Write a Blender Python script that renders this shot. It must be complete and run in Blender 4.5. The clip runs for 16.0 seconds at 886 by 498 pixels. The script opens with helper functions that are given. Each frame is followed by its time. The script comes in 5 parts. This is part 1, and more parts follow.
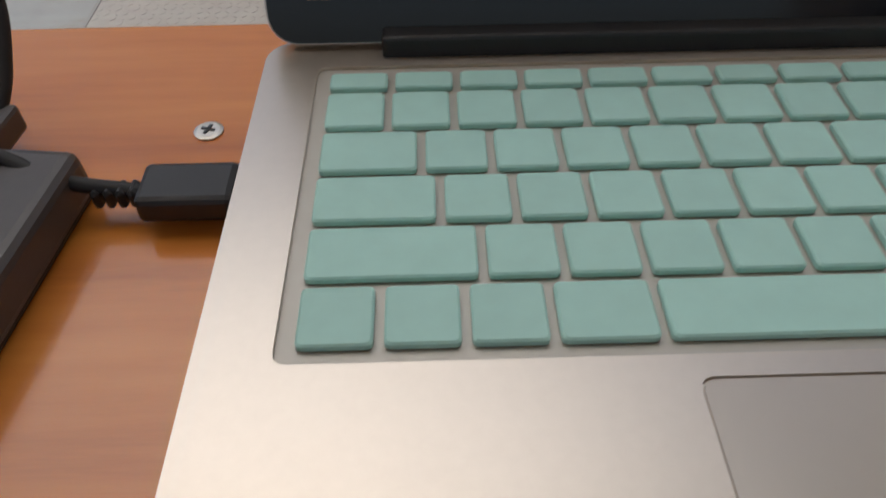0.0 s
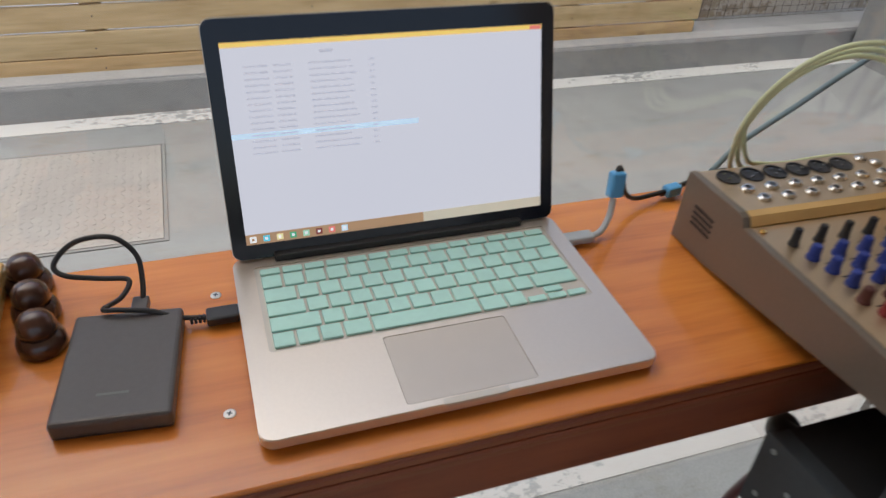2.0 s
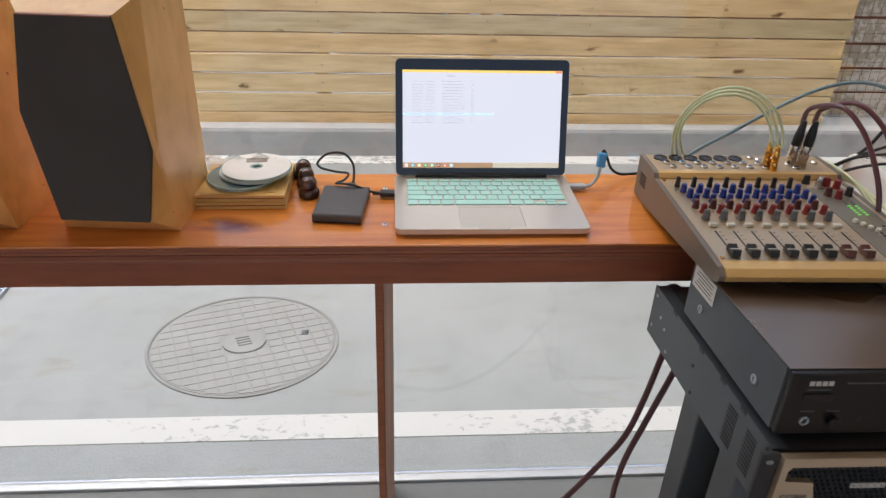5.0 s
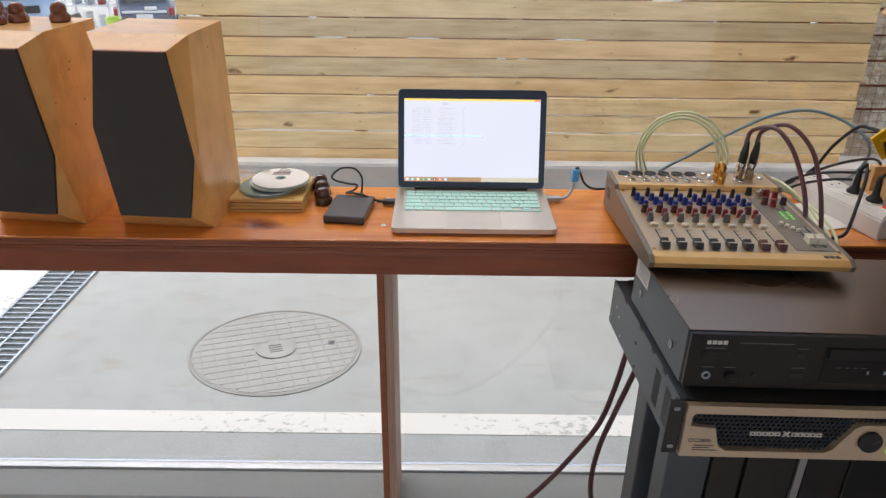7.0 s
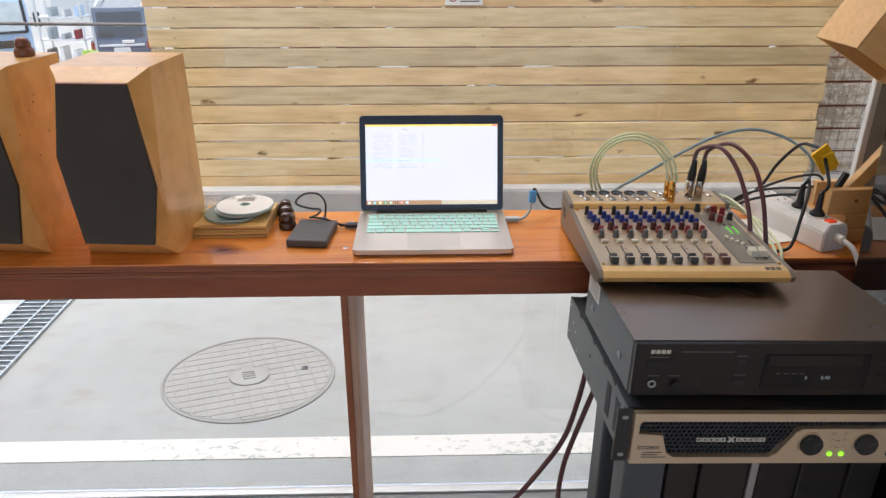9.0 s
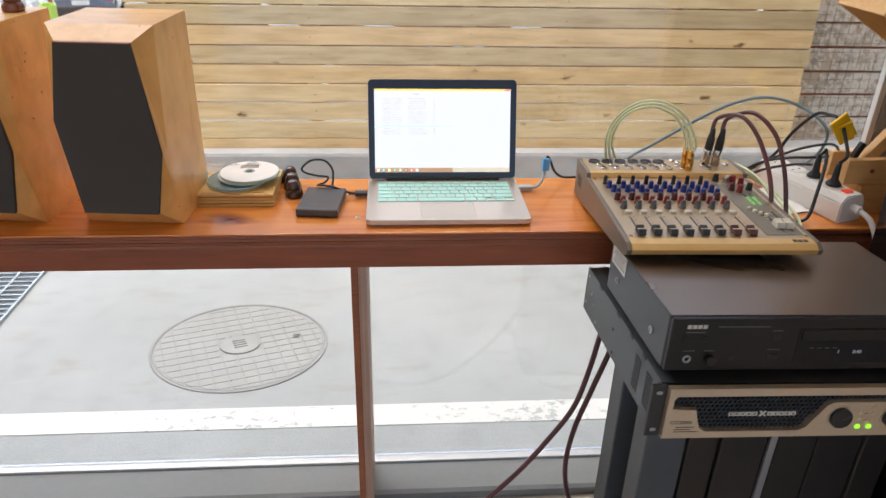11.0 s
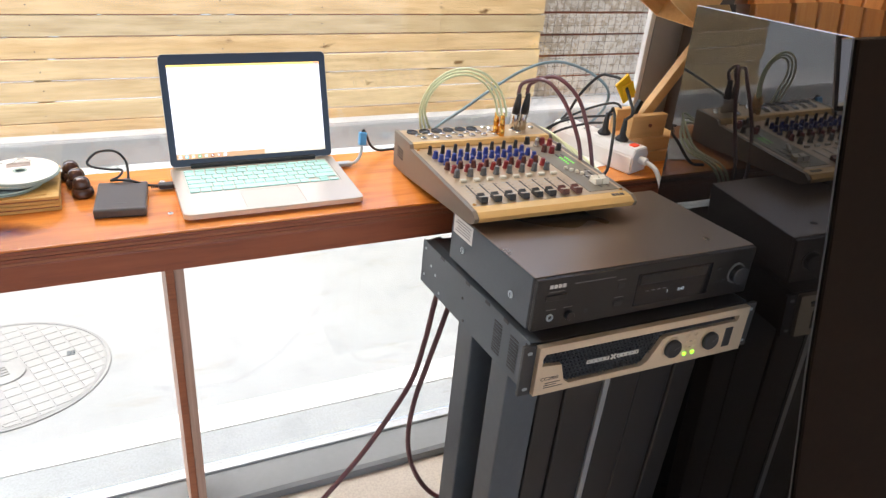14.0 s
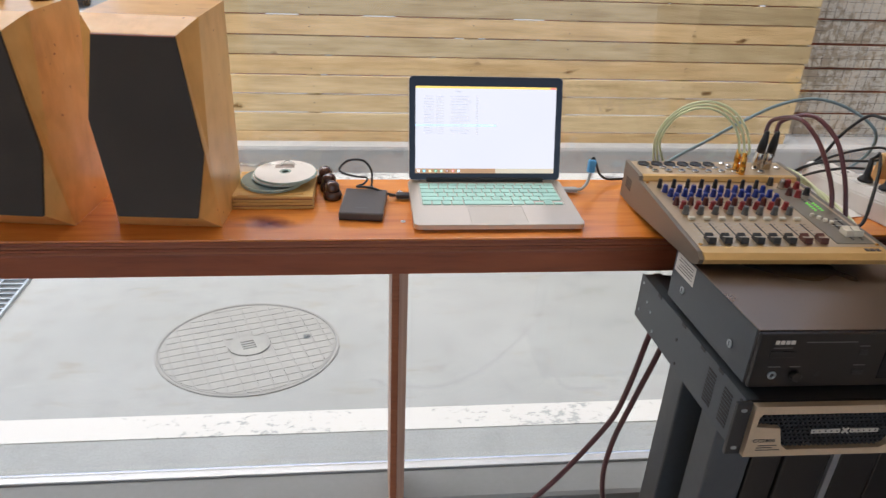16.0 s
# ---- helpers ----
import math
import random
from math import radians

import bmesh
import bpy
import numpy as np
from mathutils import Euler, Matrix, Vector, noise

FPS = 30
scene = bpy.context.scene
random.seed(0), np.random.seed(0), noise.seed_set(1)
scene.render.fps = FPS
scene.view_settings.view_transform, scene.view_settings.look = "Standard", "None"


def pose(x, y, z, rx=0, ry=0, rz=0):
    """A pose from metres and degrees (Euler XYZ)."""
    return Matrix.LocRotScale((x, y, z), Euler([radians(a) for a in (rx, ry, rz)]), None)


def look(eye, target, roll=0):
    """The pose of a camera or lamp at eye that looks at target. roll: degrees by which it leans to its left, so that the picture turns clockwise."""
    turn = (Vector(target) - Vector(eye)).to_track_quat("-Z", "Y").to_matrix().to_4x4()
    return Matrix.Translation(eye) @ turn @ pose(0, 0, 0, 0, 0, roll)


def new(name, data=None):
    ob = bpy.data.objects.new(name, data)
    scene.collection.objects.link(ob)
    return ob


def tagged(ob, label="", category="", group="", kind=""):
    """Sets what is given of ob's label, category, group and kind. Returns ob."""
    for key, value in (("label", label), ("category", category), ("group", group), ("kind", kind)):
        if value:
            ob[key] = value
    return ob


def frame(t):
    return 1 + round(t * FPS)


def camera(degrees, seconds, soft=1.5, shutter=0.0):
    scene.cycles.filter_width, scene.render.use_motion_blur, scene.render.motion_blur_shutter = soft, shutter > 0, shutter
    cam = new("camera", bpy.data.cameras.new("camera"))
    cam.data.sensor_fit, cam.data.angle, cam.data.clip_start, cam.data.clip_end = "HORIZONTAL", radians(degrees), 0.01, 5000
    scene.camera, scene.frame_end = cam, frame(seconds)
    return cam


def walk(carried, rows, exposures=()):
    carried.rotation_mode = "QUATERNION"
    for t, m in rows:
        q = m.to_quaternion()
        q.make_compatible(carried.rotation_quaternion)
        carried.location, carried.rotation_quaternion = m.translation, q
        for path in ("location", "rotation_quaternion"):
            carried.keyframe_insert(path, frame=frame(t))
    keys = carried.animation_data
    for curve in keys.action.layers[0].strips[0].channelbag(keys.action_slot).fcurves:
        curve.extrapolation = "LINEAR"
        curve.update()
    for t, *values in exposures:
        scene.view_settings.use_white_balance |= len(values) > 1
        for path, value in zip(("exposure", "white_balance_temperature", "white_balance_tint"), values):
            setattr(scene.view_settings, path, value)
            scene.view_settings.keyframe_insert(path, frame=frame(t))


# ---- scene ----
cam = camera(63.5, 16.0, soft=1.4, shutter=0.4)
PATH = [
    (0, (0.05, 0.011, 0.993), (0.072, 1.363, -0.48), -0.8),
    (0.5, (0.059, 0.006, 1.006), (0.105, 1.411, -0.417), -0.6),
    (1, (0.051, -0.047, 1.015), (0.236, 1.463, -0.284), 2.8),
    (1.5, (0.026, -0.169, 1.102), (0.394, 1.387, -0.1), 3.2),
    (2, (-0.004, -0.319, 1.268), (0.565, 1.188, 0.084), 4.0),
    (2.5, (0.006, -0.442, 1.33), (0.48, 1.071, 0.111), 3.0),
    (3, (0.039, -0.601, 1.366), (0.373, 0.998, 0.213), 3.6),
    (3.5, (0.059, -0.723, 1.393), (0.298, 0.965, 0.347), 3.5),
    (4, (0.033, -0.794, 1.409), (0.196, 0.935, 0.417), 3.0),
    (4.5, (-0.003, -0.901, 1.412), (0.131, 0.83, 0.419), 1.8),
    (4.7, (-0.007, -0.939, 1.406), (0.132, 0.788, 0.407), 1.9),
    (6.8, (0.084, -1.205, 1.433), (0.102, 0.579, 0.53), 0.9),
    (7, (0.095, -1.222, 1.434), (0.098, 0.57, 0.547), 0.7),
    (7.5, (0.117, -1.252, 1.438), (0.097, 0.557, 0.587), 0.0),
    (8, (0.134, -1.264, 1.441), (0.12, 0.561, 0.624), -0.8),
    (8.5, (0.133, -1.265, 1.44), (0.15, 0.562, 0.625), -0.1),
    (8.7, (0.14, -1.263, 1.44), (0.177, 0.562, 0.623), -0.1),
    (10.8, (0.084, -1.233, 1.442), (0.186, 0.555, 0.552), 1.3),
    (11, (0.049, -1.215, 1.438), (0.187, 0.558, 0.522), 1.4),
    (11.5, (-0.019, -1.155, 1.433), (0.263, 0.566, 0.454), 1.7),
    (12, (-0.057, -1.128, 1.42), (0.413, 0.548, 0.434), 2.6),
    (12.5, (-0.07, -1.13, 1.418), (0.594, 0.485, 0.443), 3.5),
    (13, (-0.084, -1.131, 1.423), (0.686, 0.444, 0.46), 4.6),
    (13.5, (-0.095, -1.128, 1.431), (0.71, 0.429, 0.468), 5.2),
    (14, (-0.094, -1.127, 1.425), (0.704, 0.438, 0.47), 5.5),
    (14.5, (-0.096, -1.129, 1.425), (0.64, 0.472, 0.479), 5.1),
    (15, (-0.096, -1.129, 1.419), (0.517, 0.533, 0.49), 4.4),
    (15.5, (-0.107, -1.118, 1.423), (0.271, 0.612, 0.493), 3.7),
    (16, (-0.087, -1.14, 1.433), (0.124, 0.614, 0.495), 2.7),
]
walk(cam, [(t, look(eye, target, roll)) for t, eye, target, roll in PATH],
     exposures=[(0, -0.08), (0.5, -0.08), (1, -0.10), (1.5, 0.14), (2, 0.46), (2.5, 0.68), (3.5, 0.9), (4.7, 0.88), (7, 0.97), (8.7, 1.1), (11, 1.2), (11.5, 1.05), (12, 1.15), (12.5, 1.42), (13.5, 1.73), (14.5, 1.9), (15.5, 1.75), (16, 1.05)])


# ---------------------------------------------------------------- light
world = bpy.data.worlds.new("sky")
scene.world = world
world.use_nodes = True
wn, wl = world.node_tree.nodes, world.node_tree.links
sky = wn.new("ShaderNodeTexSky")
sky.sky_type, sky.sun_disc, sky.sun_elevation, sky.sun_rotation = "NISHITA", False, radians(76), radians(275)
sky.air_density, sky.dust_density, sky.ozone_density = 1.0, 4.0, 1.0
wn["Background"].inputs["Strength"].default_value = 0.15
wl.new(sky.outputs[0], wn["Background"].inputs["Color"])

sun_data = bpy.data.lights.new("sun", "SUN")
sun_data.energy, sun_data.angle, sun_data.color = 2.1, radians(80), (1.0, 0.96, 0.89)
sun = new("sun", sun_data)
sun.matrix_world = look((0, 0, 10), (0.55, -0.05, 7.8))


# ---------------------------------------------------------------- materials
def base(name, rough=0.5, metal=0.0, coat=0.0, spec=0.5):
    m = bpy.data.materials.new(name)
    m.use_nodes = True
    b = m.node_tree.nodes["Principled BSDF"]
    b.inputs["Roughness"].default_value = rough
    b.inputs["Metallic"].default_value = metal
    b.inputs["Coat Weight"].default_value = coat
    b.inputs["Coat Roughness"].default_value = 0.12
    b.inputs["Specular IOR Level"].default_value = spec
    return m, m.node_tree.nodes, m.node_tree.links, b


def coords(n, l, scale=(1, 1, 1), shift=True):
    """Object coordinates, moved by a random step for each object."""
    tc, mp = n.new("ShaderNodeTexCoord"), n.new("ShaderNodeMapping")
    mp.inputs["Scale"].default_value = scale
    l.new(tc.outputs["Object"], mp.inputs["Vector"])
    if shift:
        info, mul = n.new("ShaderNodeObjectInfo"), n.new("ShaderNodeVectorMath")
        mul.operation, mul.inputs[1].default_value = "MULTIPLY", (37.0, 23.0, 51.0)
        l.new(info.outputs["Random"], mul.inputs[0])
        l.new(mul.outputs[0], mp.inputs["Location"])
    return mp.outputs["Vector"]


def noise_tex(n, l, vec, scale, detail=4.0, rough=0.55):
    t = n.new("ShaderNodeTexNoise")
    t.inputs["Scale"].default_value, t.inputs["Detail"].default_value, t.inputs["Roughness"].default_value = scale, detail, rough
    l.new(vec, t.inputs["Vector"])
    return t.outputs["Fac"]


def ramp(n, l, fac, stops):
    r = n.new("ShaderNodeValToRGB")
    e = r.color_ramp.elements
    while len(e) < len(stops):
        e.new(0.5)
    for k, (p, c) in zip(e, stops):
        k.position, k.color = p, (*c, 1.0)
    l.new(fac, r.inputs["Fac"])
    return r.outputs["Color"]


def mixed(n, l, a, b, fac, mode="MIX"):
    x = n.new("ShaderNodeMix")
    x.data_type, x.blend_type = "RGBA", mode
    for src, k in ((fac, 0), (a, 6), (b, 7)):
        if isinstance(src, (int, float)):
            x.inputs[k].default_value = src
        elif isinstance(src, tuple):
            x.inputs[k].default_value = (*src, 1.0)
        else:
            l.new(src, x.inputs[k])
    return x.outputs[2]


def bumped(n, l, b, height, strength=0.2, distance=0.002):
    k = n.new("ShaderNodeBump")
    k.inputs["Strength"].default_value, k.inputs["Distance"].default_value = strength, distance
    l.new(height, k.inputs["Height"])
    l.new(k.outputs["Normal"], b.inputs["Normal"])


def plain(name, color, rough=0.5, metal=0.0, vary=0.08, scale=60.0, bump=0.0, coat=0.0, spec=0.5, scale2=4.0):
    """A surface of one colour with fine grain, broad unevenness and patchy gloss."""
    m, n, l, b = base(name, rough, metal, coat, spec)
    v = coords(n, l)
    fine, broad = noise_tex(n, l, v, scale), noise_tex(n, l, v, scale2, 2.0)
    lo, hi = tuple(c * (1 - vary) for c in color), tuple(min(1.0, c * (1 + vary)) for c in color)
    c1 = ramp(n, l, fine, [(0.3, lo), (0.7, hi)])
    c2 = ramp(n, l, broad, [(0.35, lo), (0.65, hi)])
    l.new(mixed(n, l, c1, c2, 0.5), b.inputs["Base Color"])
    rr = n.new("ShaderNodeMapRange")
    rr.inputs["To Min"].default_value, rr.inputs["To Max"].default_value = rough * 0.85, min(1.0, rough * 1.15)
    l.new(broad, rr.inputs["Value"])
    l.new(rr.outputs[0], b.inputs["Roughness"])
    if bump:
        bumped(n, l, b, fine, bump, 0.001)
    return m


def wood(name, light, mid, dark, grain=(1.0, 14.0, 14.0), scale=9.0, knots=6.0, knot_size=0.10, rough=0.45, coat=0.0, tint=0.15, bump=0.15, knot_dark=0.30, knot_rare=0.62, figure=0.0):
    """Boards with the grain along local x, streaks, growth bands and a few knots; each object differs."""
    m, n, l, b = base(name, rough, 0.0, coat)
    v = coords(n, l, grain)
    vk = coords(n, l, (1.0, 1.8, 1.8))
    streak = noise_tex(n, l, v, scale, 6.0, 0.62)
    broad = noise_tex(n, l, vk, 3.0, 3.0)
    vor = n.new("ShaderNodeTexVoronoi")
    vor.inputs["Scale"].default_value = knots
    warp, ws = n.new("ShaderNodeVectorMath"), n.new("ShaderNodeVectorMath")
    wt = n.new("ShaderNodeTexNoise")
    wt.inputs["Scale"].default_value, wt.inputs["Detail"].default_value = 14.0, 3.0
    l.new(vk, wt.inputs["Vector"])
    ws.operation, ws.inputs[1].default_value = "MULTIPLY", (0.14, 0.05, 0.05)
    l.new(wt.outputs["Color"], ws.inputs[0])
    l.new(vk, warp.inputs[0])
    l.new(ws.outputs[0], warp.inputs[1])
    l.new(warp.outputs[0], vor.inputs["Vector"])
    c = ramp(n, l, streak, [(0.25, dark), (0.48, mid), (0.72, light)])
    c = mixed(n, l, c, ramp(n, l, broad, [(0.3, mid), (0.7, light)]), 0.4)
    ring = ramp(n, l, vor.outputs["Distance"], [(0.0, tuple(knot_dark * k for k in dark)), (knot_size, tuple(max(0.7, knot_dark) * k for k in dark)), (knot_size * 2.2, (1, 1, 1))])
    # only some of the cells bear a knot
    some = n.new("ShaderNodeMath")
    some.operation, some.inputs[1].default_value = "GREATER_THAN", knot_rare
    sep = n.new("ShaderNodeSeparateColor")
    l.new(vor.outputs["Color"], sep.inputs[0])
    l.new(sep.outputs[0], some.inputs[0])
    c = mixed(n, l, c, mixed(n, l, c, ring, 1.0, "MULTIPLY"), some.outputs[0])
    if figure:
        # wavy slanting figure across the grain
        vf = coords(n, l, (3.0, 14.0, 14.0))
        wave = noise_tex(n, l, vf, 1.1, 3.0, 0.5)
        c = mixed(n, l, c, ramp(n, l, wave, [(0.38, (1 - figure, 1 - 1.25 * figure, 1 - 1.6 * figure)), (0.56, (1, 1, 1))]), 1.0, "MULTIPLY")
    info = n.new("ShaderNodeObjectInfo")
    each = ramp(n, l, info.outputs["Random"], [(0.0, (1 - tint,) * 3), (0.5, (1.0, 1.0, 1.0)), (1.0, (1.0, 1 - tint * 0.5, 1 - tint))])
    l.new(mixed(n, l, c, each, 1.0, "MULTIPLY"), b.inputs["Base Color"])
    bumped(n, l, b, streak, bump, 0.001)
    return m


def concrete(name, color, stain, rough=0.85, rust=0.0):
    m, n, l, b = base(name, rough)
    v = coords(n, l, shift=False)
    fine, mid, big = noise_tex(n, l, v, 180.0, 3.0), noise_tex(n, l, v, 9.0, 6.0, 0.65), noise_tex(n, l, v, 1.3, 3.0)
    c = ramp(n, l, mid, [(0.30, stain), (0.46, color), (0.75, tuple(min(1, k * 1.12) for k in color))])
    c = mixed(n, l, c, ramp(n, l, big, [(0.38, stain), (0.58, color)]), 0.5)
    c = mixed(n, l, c, ramp(n, l, fine, [(0.3, (0.82,) * 3), (0.6, (1, 1, 1))]), 1.0, "MULTIPLY")
    if rust:
        # drawn-out brownish water stains and pale scuffs
        vs = coords(n, l, (1.0, 2.6, 1.0), shift=False)
        c = mixed(n, l, c, ramp(n, l, noise_tex(n, l, vs, 4.2, 7.0, 0.68), [(0.56, (1, 1, 1)), (0.70, (1 - 0.7 * rust, 1 - rust, 1 - 1.5 * rust))]), 1.0, "MULTIPLY")
        c = mixed(n, l, c, ramp(n, l, noise_tex(n, l, vs, 11.0, 8.0, 0.75), [(0.60, (0, 0, 0)), (0.72, (rust * 0.4,) * 3)]), 1.0, "ADD")
    l.new(c, b.inputs["Base Color"])
    bumped(n, l, b, fine, 0.25, 0.001)
    return m


def worn_paint(name, paint, under, bare=0.66):
    """Road paint that has flaked off in patches."""
    m, n, l, b = base(name, 0.7)
    v = coords(n, l, (1.0, 1.6, 1.0), shift=False)
    flakes, broad = noise_tex(n, l, v, 26.0, 8.0, 0.72), noise_tex(n, l, v, 2.2, 2.0)
    add = n.new("ShaderNodeMath")
    add.operation = "MULTIPLY_ADD"
    add.inputs[1].default_value, add.inputs[2].default_value = 0.55, 0.0
    l.new(broad, add.inputs[0])
    both = n.new("ShaderNodeMath")
    both.operation = "ADD"
    l.new(flakes, both.inputs[0])
    l.new(add.outputs[0], both.inputs[1])
    l.new(ramp(n, l, both.outputs[0], [(bare, under), (bare + 0.05, paint)]), b.inputs["Base Color"])
    bumped(n, l, b, flakes, 0.2, 0.001)
    return m


def glow(name, color, strength):
    m, n, l, b = base(name, 0.4)
    b.inputs["Base Color"].default_value = (*color, 1)
    b.inputs["Emission Color"].default_value = (*color, 1)
    b.inputs["Emission Strength"].default_value = strength
    return m


def glassy(name, color=(1, 1, 1), rough=0.0, ior=1.45):
    m, n, l, b = base(name, rough)
    b.inputs["Base Color"].default_value = (*color, 1)
    b.inputs["Transmission Weight"].default_value = 1.0
    b.inputs["IOR"].default_value = ior
    return m


M_DESK = wood("varnished_pine", (0.84, 0.33, 0.062), (0.66, 0.205, 0.034), (0.30, 0.062, 0.011), grain=(0.8, 9.0, 9.0), scale=4.5, knots=3.6, knot_size=0.12, rough=0.25, coat=0.5, tint=0.0, bump=0.06, knot_dark=0.35, knot_rare=0.45)
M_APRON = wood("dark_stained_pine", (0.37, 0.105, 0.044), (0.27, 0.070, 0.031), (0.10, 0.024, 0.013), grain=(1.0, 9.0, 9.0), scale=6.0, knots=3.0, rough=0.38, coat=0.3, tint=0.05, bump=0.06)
M_PLY = wood("plywood_edge", (0.42, 0.15, 0.065), (0.30, 0.095, 0.042), (0.12, 0.035, 0.018), grain=(0.6, 1.0, 40.0), scale=5.0, knots=0.5, rough=0.45, coat=0.2, tint=0.05)
M_LEGPLY = wood("plywood_leg", (0.58, 0.40, 0.31), (0.44, 0.28, 0.21), (0.20, 0.105, 0.075), grain=(46.0, 1.0, 0.6), scale=4.0, knots=0.5, rough=0.5, tint=0.05)
M_FENCE = wood("treated_softwood", (0.76, 0.615, 0.375), (0.64, 0.495, 0.275), (0.38, 0.26, 0.12), grain=(0.8, 11.0, 11.0), scale=4.2, knots=4.2, knot_size=0.065, rough=0.75, tint=0.26, knot_dark=0.42, knot_rare=0.62, figure=0.13)
M_BURL = wood("maple_veneer", (0.92, 0.55, 0.205), (0.85, 0.46, 0.145), (0.59, 0.255, 0.058), grain=(5.0, 5.0, 1.6), scale=5.0, knots=24.0, knot_size=0.06, rough=0.32, coat=0.35, tint=0.06, bump=0.03, knot_dark=0.45, knot_rare=0.68, figure=0.10)
M_BAMBOO = wood("bamboo", (0.78, 0.52, 0.19), (0.68, 0.42, 0.13), (0.40, 0.20, 0.06), grain=(1.0, 16.0, 16.0), scale=8.0, knots=1.0, knot_size=0.02, rough=0.45, tint=0.12)
M_LAMPWOOD = wood("beech", (0.84, 0.54, 0.24), (0.76, 0.45, 0.18), (0.58, 0.30, 0.10), grain=(1.0, 12.0, 12.0), scale=7.0, knots=1.0, knot_size=0.02, rough=0.45, tint=0.08)
M_SLAT = wood("orange_slats", (0.86, 0.42, 0.13), (0.76, 0.32, 0.085), (0.52, 0.18, 0.045), grain=(12.0, 12.0, 1.0), scale=6.0, knots=3.0, knot_size=0.06, rough=0.4, coat=0.2, tint=0.25)
M_DARKWOOD = wood("dark_turned_wood", (0.085, 0.035, 0.022), (0.055, 0.022, 0.015), (0.025, 0.010, 0.008), grain=(10.0, 10.0, 2.0), scale=8.0, knots=2.0, knot_size=0.02, rough=0.25, coat=0.6, tint=0.1)
M_BROWNWOOD = wood("brown_turned_wood", (0.25, 0.085, 0.052), (0.18, 0.058, 0.036), (0.08, 0.026, 0.017), grain=(10.0, 10.0, 2.0), scale=8.0, knots=2.0, knot_size=0.02, rough=0.25, coat=0.6, tint=0.1)
M_CONCRETE = concrete("concrete", (0.300, 0.323, 0.329), (0.235, 0.253, 0.259), rust=0.16)
M_KERB = concrete("kerb_concrete", (0.36, 0.37, 0.37), (0.24, 0.25, 0.25))
M_KERBCAP = concrete("lit_kerb_edge", (0.43, 0.44, 0.44), (0.33, 0.34, 0.34))
M_FLOOR = concrete("screed", (0.56, 0.50, 0.43), (0.46, 0.40, 0.34), 0.6)
M_PAINTLINE = worn_paint("road_paint", (0.50, 0.515, 0.51), (0.295, 0.318, 0.324), 0.63)
M_KERBSUN = worn_paint("kerb_sunlight", (0.62, 0.64, 0.63), (0.30, 0.32, 0.325))
M_WALL = plain("plaster", (0.80, 0.78, 0.74), 0.8, vary=0.05, scale=90, bump=0.1)
M_CEIL = plain("ceiling_boards", (0.84, 0.68, 0.50), 0.7, vary=0.08)
M_ROOM = plain("ochre_room_wall", (0.86, 0.70, 0.52), 0.7, vary=0.06, scale=40, bump=0.1)
M_GREYWALL = plain("grey_cladding", (0.27, 0.28, 0.29), 0.45, vary=0.05)
M_ALU = plain("brushed_aluminium_frame", (0.55, 0.56, 0.57), 0.38, 0.7, vary=0.06)
M_SILL = plain("grey_sill_paint", (0.20, 0.21, 0.22), 0.5, vary=0.06)
M_FRAMEPALE = plain("pale_seal", (0.62, 0.64, 0.65), 0.4, vary=0.04)
M_DARKSTEEL = plain("dark_bronze_post", (0.075, 0.060, 0.052), 0.5, vary=0.1)
M_STEEL = plain("galvanised_steel", (0.42, 0.47, 0.50), 0.45, 0.7, vary=0.15, scale=30)
# near-black colour that paints the shade in drains, slots and holes
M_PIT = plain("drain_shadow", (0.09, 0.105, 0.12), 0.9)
M_COVER = concrete("cast_cover", (0.285, 0.298, 0.295), (0.23, 0.24, 0.238), 0.7)
M_GROOVE = concrete("cover_groove", (0.265, 0.277, 0.277), (0.215, 0.224, 0.224), 0.9)
M_OLDPLANK = worn_paint("flaked_old_planks", (0.62, 0.58, 0.52), (0.42, 0.35, 0.27), 0.74)
M_BAFFLE = plain("dark_brown_baffle", (0.014, 0.008, 0.005), 0.6, vary=0.15, spec=0.08)
M_PLATE = plain("chequer_plate", (0.37, 0.365, 0.35), 0.6, 0.1, vary=0.12, scale=30)
M_SILVER = plain("anodised_aluminium", (0.69, 0.62, 0.54), 0.34, 0.75, vary=0.03, scale=300, bump=0.02)
M_PAD = plain("trackpad_glass", (0.62, 0.565, 0.50), 0.28, 0.35, vary=0.02)
M_WELL = plain("keyboard_well", (0.58, 0.55, 0.50), 0.45, 0.3, vary=0.04)
M_KEY = plain("mint_silicone", (0.49, 0.81, 0.75), 0.55, vary=0.06, scale=120, bump=0.05)
M_BEZEL = plain("black_glass_bezel", (0.012, 0.014, 0.022), 0.12, vary=0.05)
M_HINGE = plain("black_hinge", (0.02, 0.02, 0.022), 0.5)
M_BLACK = plain("black_plastic", (0.022, 0.022, 0.024), 0.42, vary=0.15, bump=0.03)
M_RUBBER = plain("cable_rubber", (0.018, 0.018, 0.02), 0.55, vary=0.15)
M_HDD = plain("matt_black_case", (0.085, 0.076, 0.074), 0.36, vary=0.1, scale=200, bump=0.05)
M_SCREW = plain("zinc_screw", (0.62, 0.60, 0.55), 0.35, 0.85, vary=0.1, scale=200)
M_CLOTH = plain("black_speaker_cloth", (0.072, 0.064, 0.059), 0.95, vary=0.2, scale=900, bump=0.3, spec=0.25)
M_CASE = plain("black_painted_steel", (0.040, 0.040, 0.042), 0.40, 0.2, vary=0.08, scale=300, bump=0.03)
# black lid; the fence's brown reflection is put into this paler colour
M_CASETOP = plain("lid_reflection_tint", (0.29, 0.23, 0.185), 0.28, 0.8, vary=0.05, scale=400, bump=0.02)
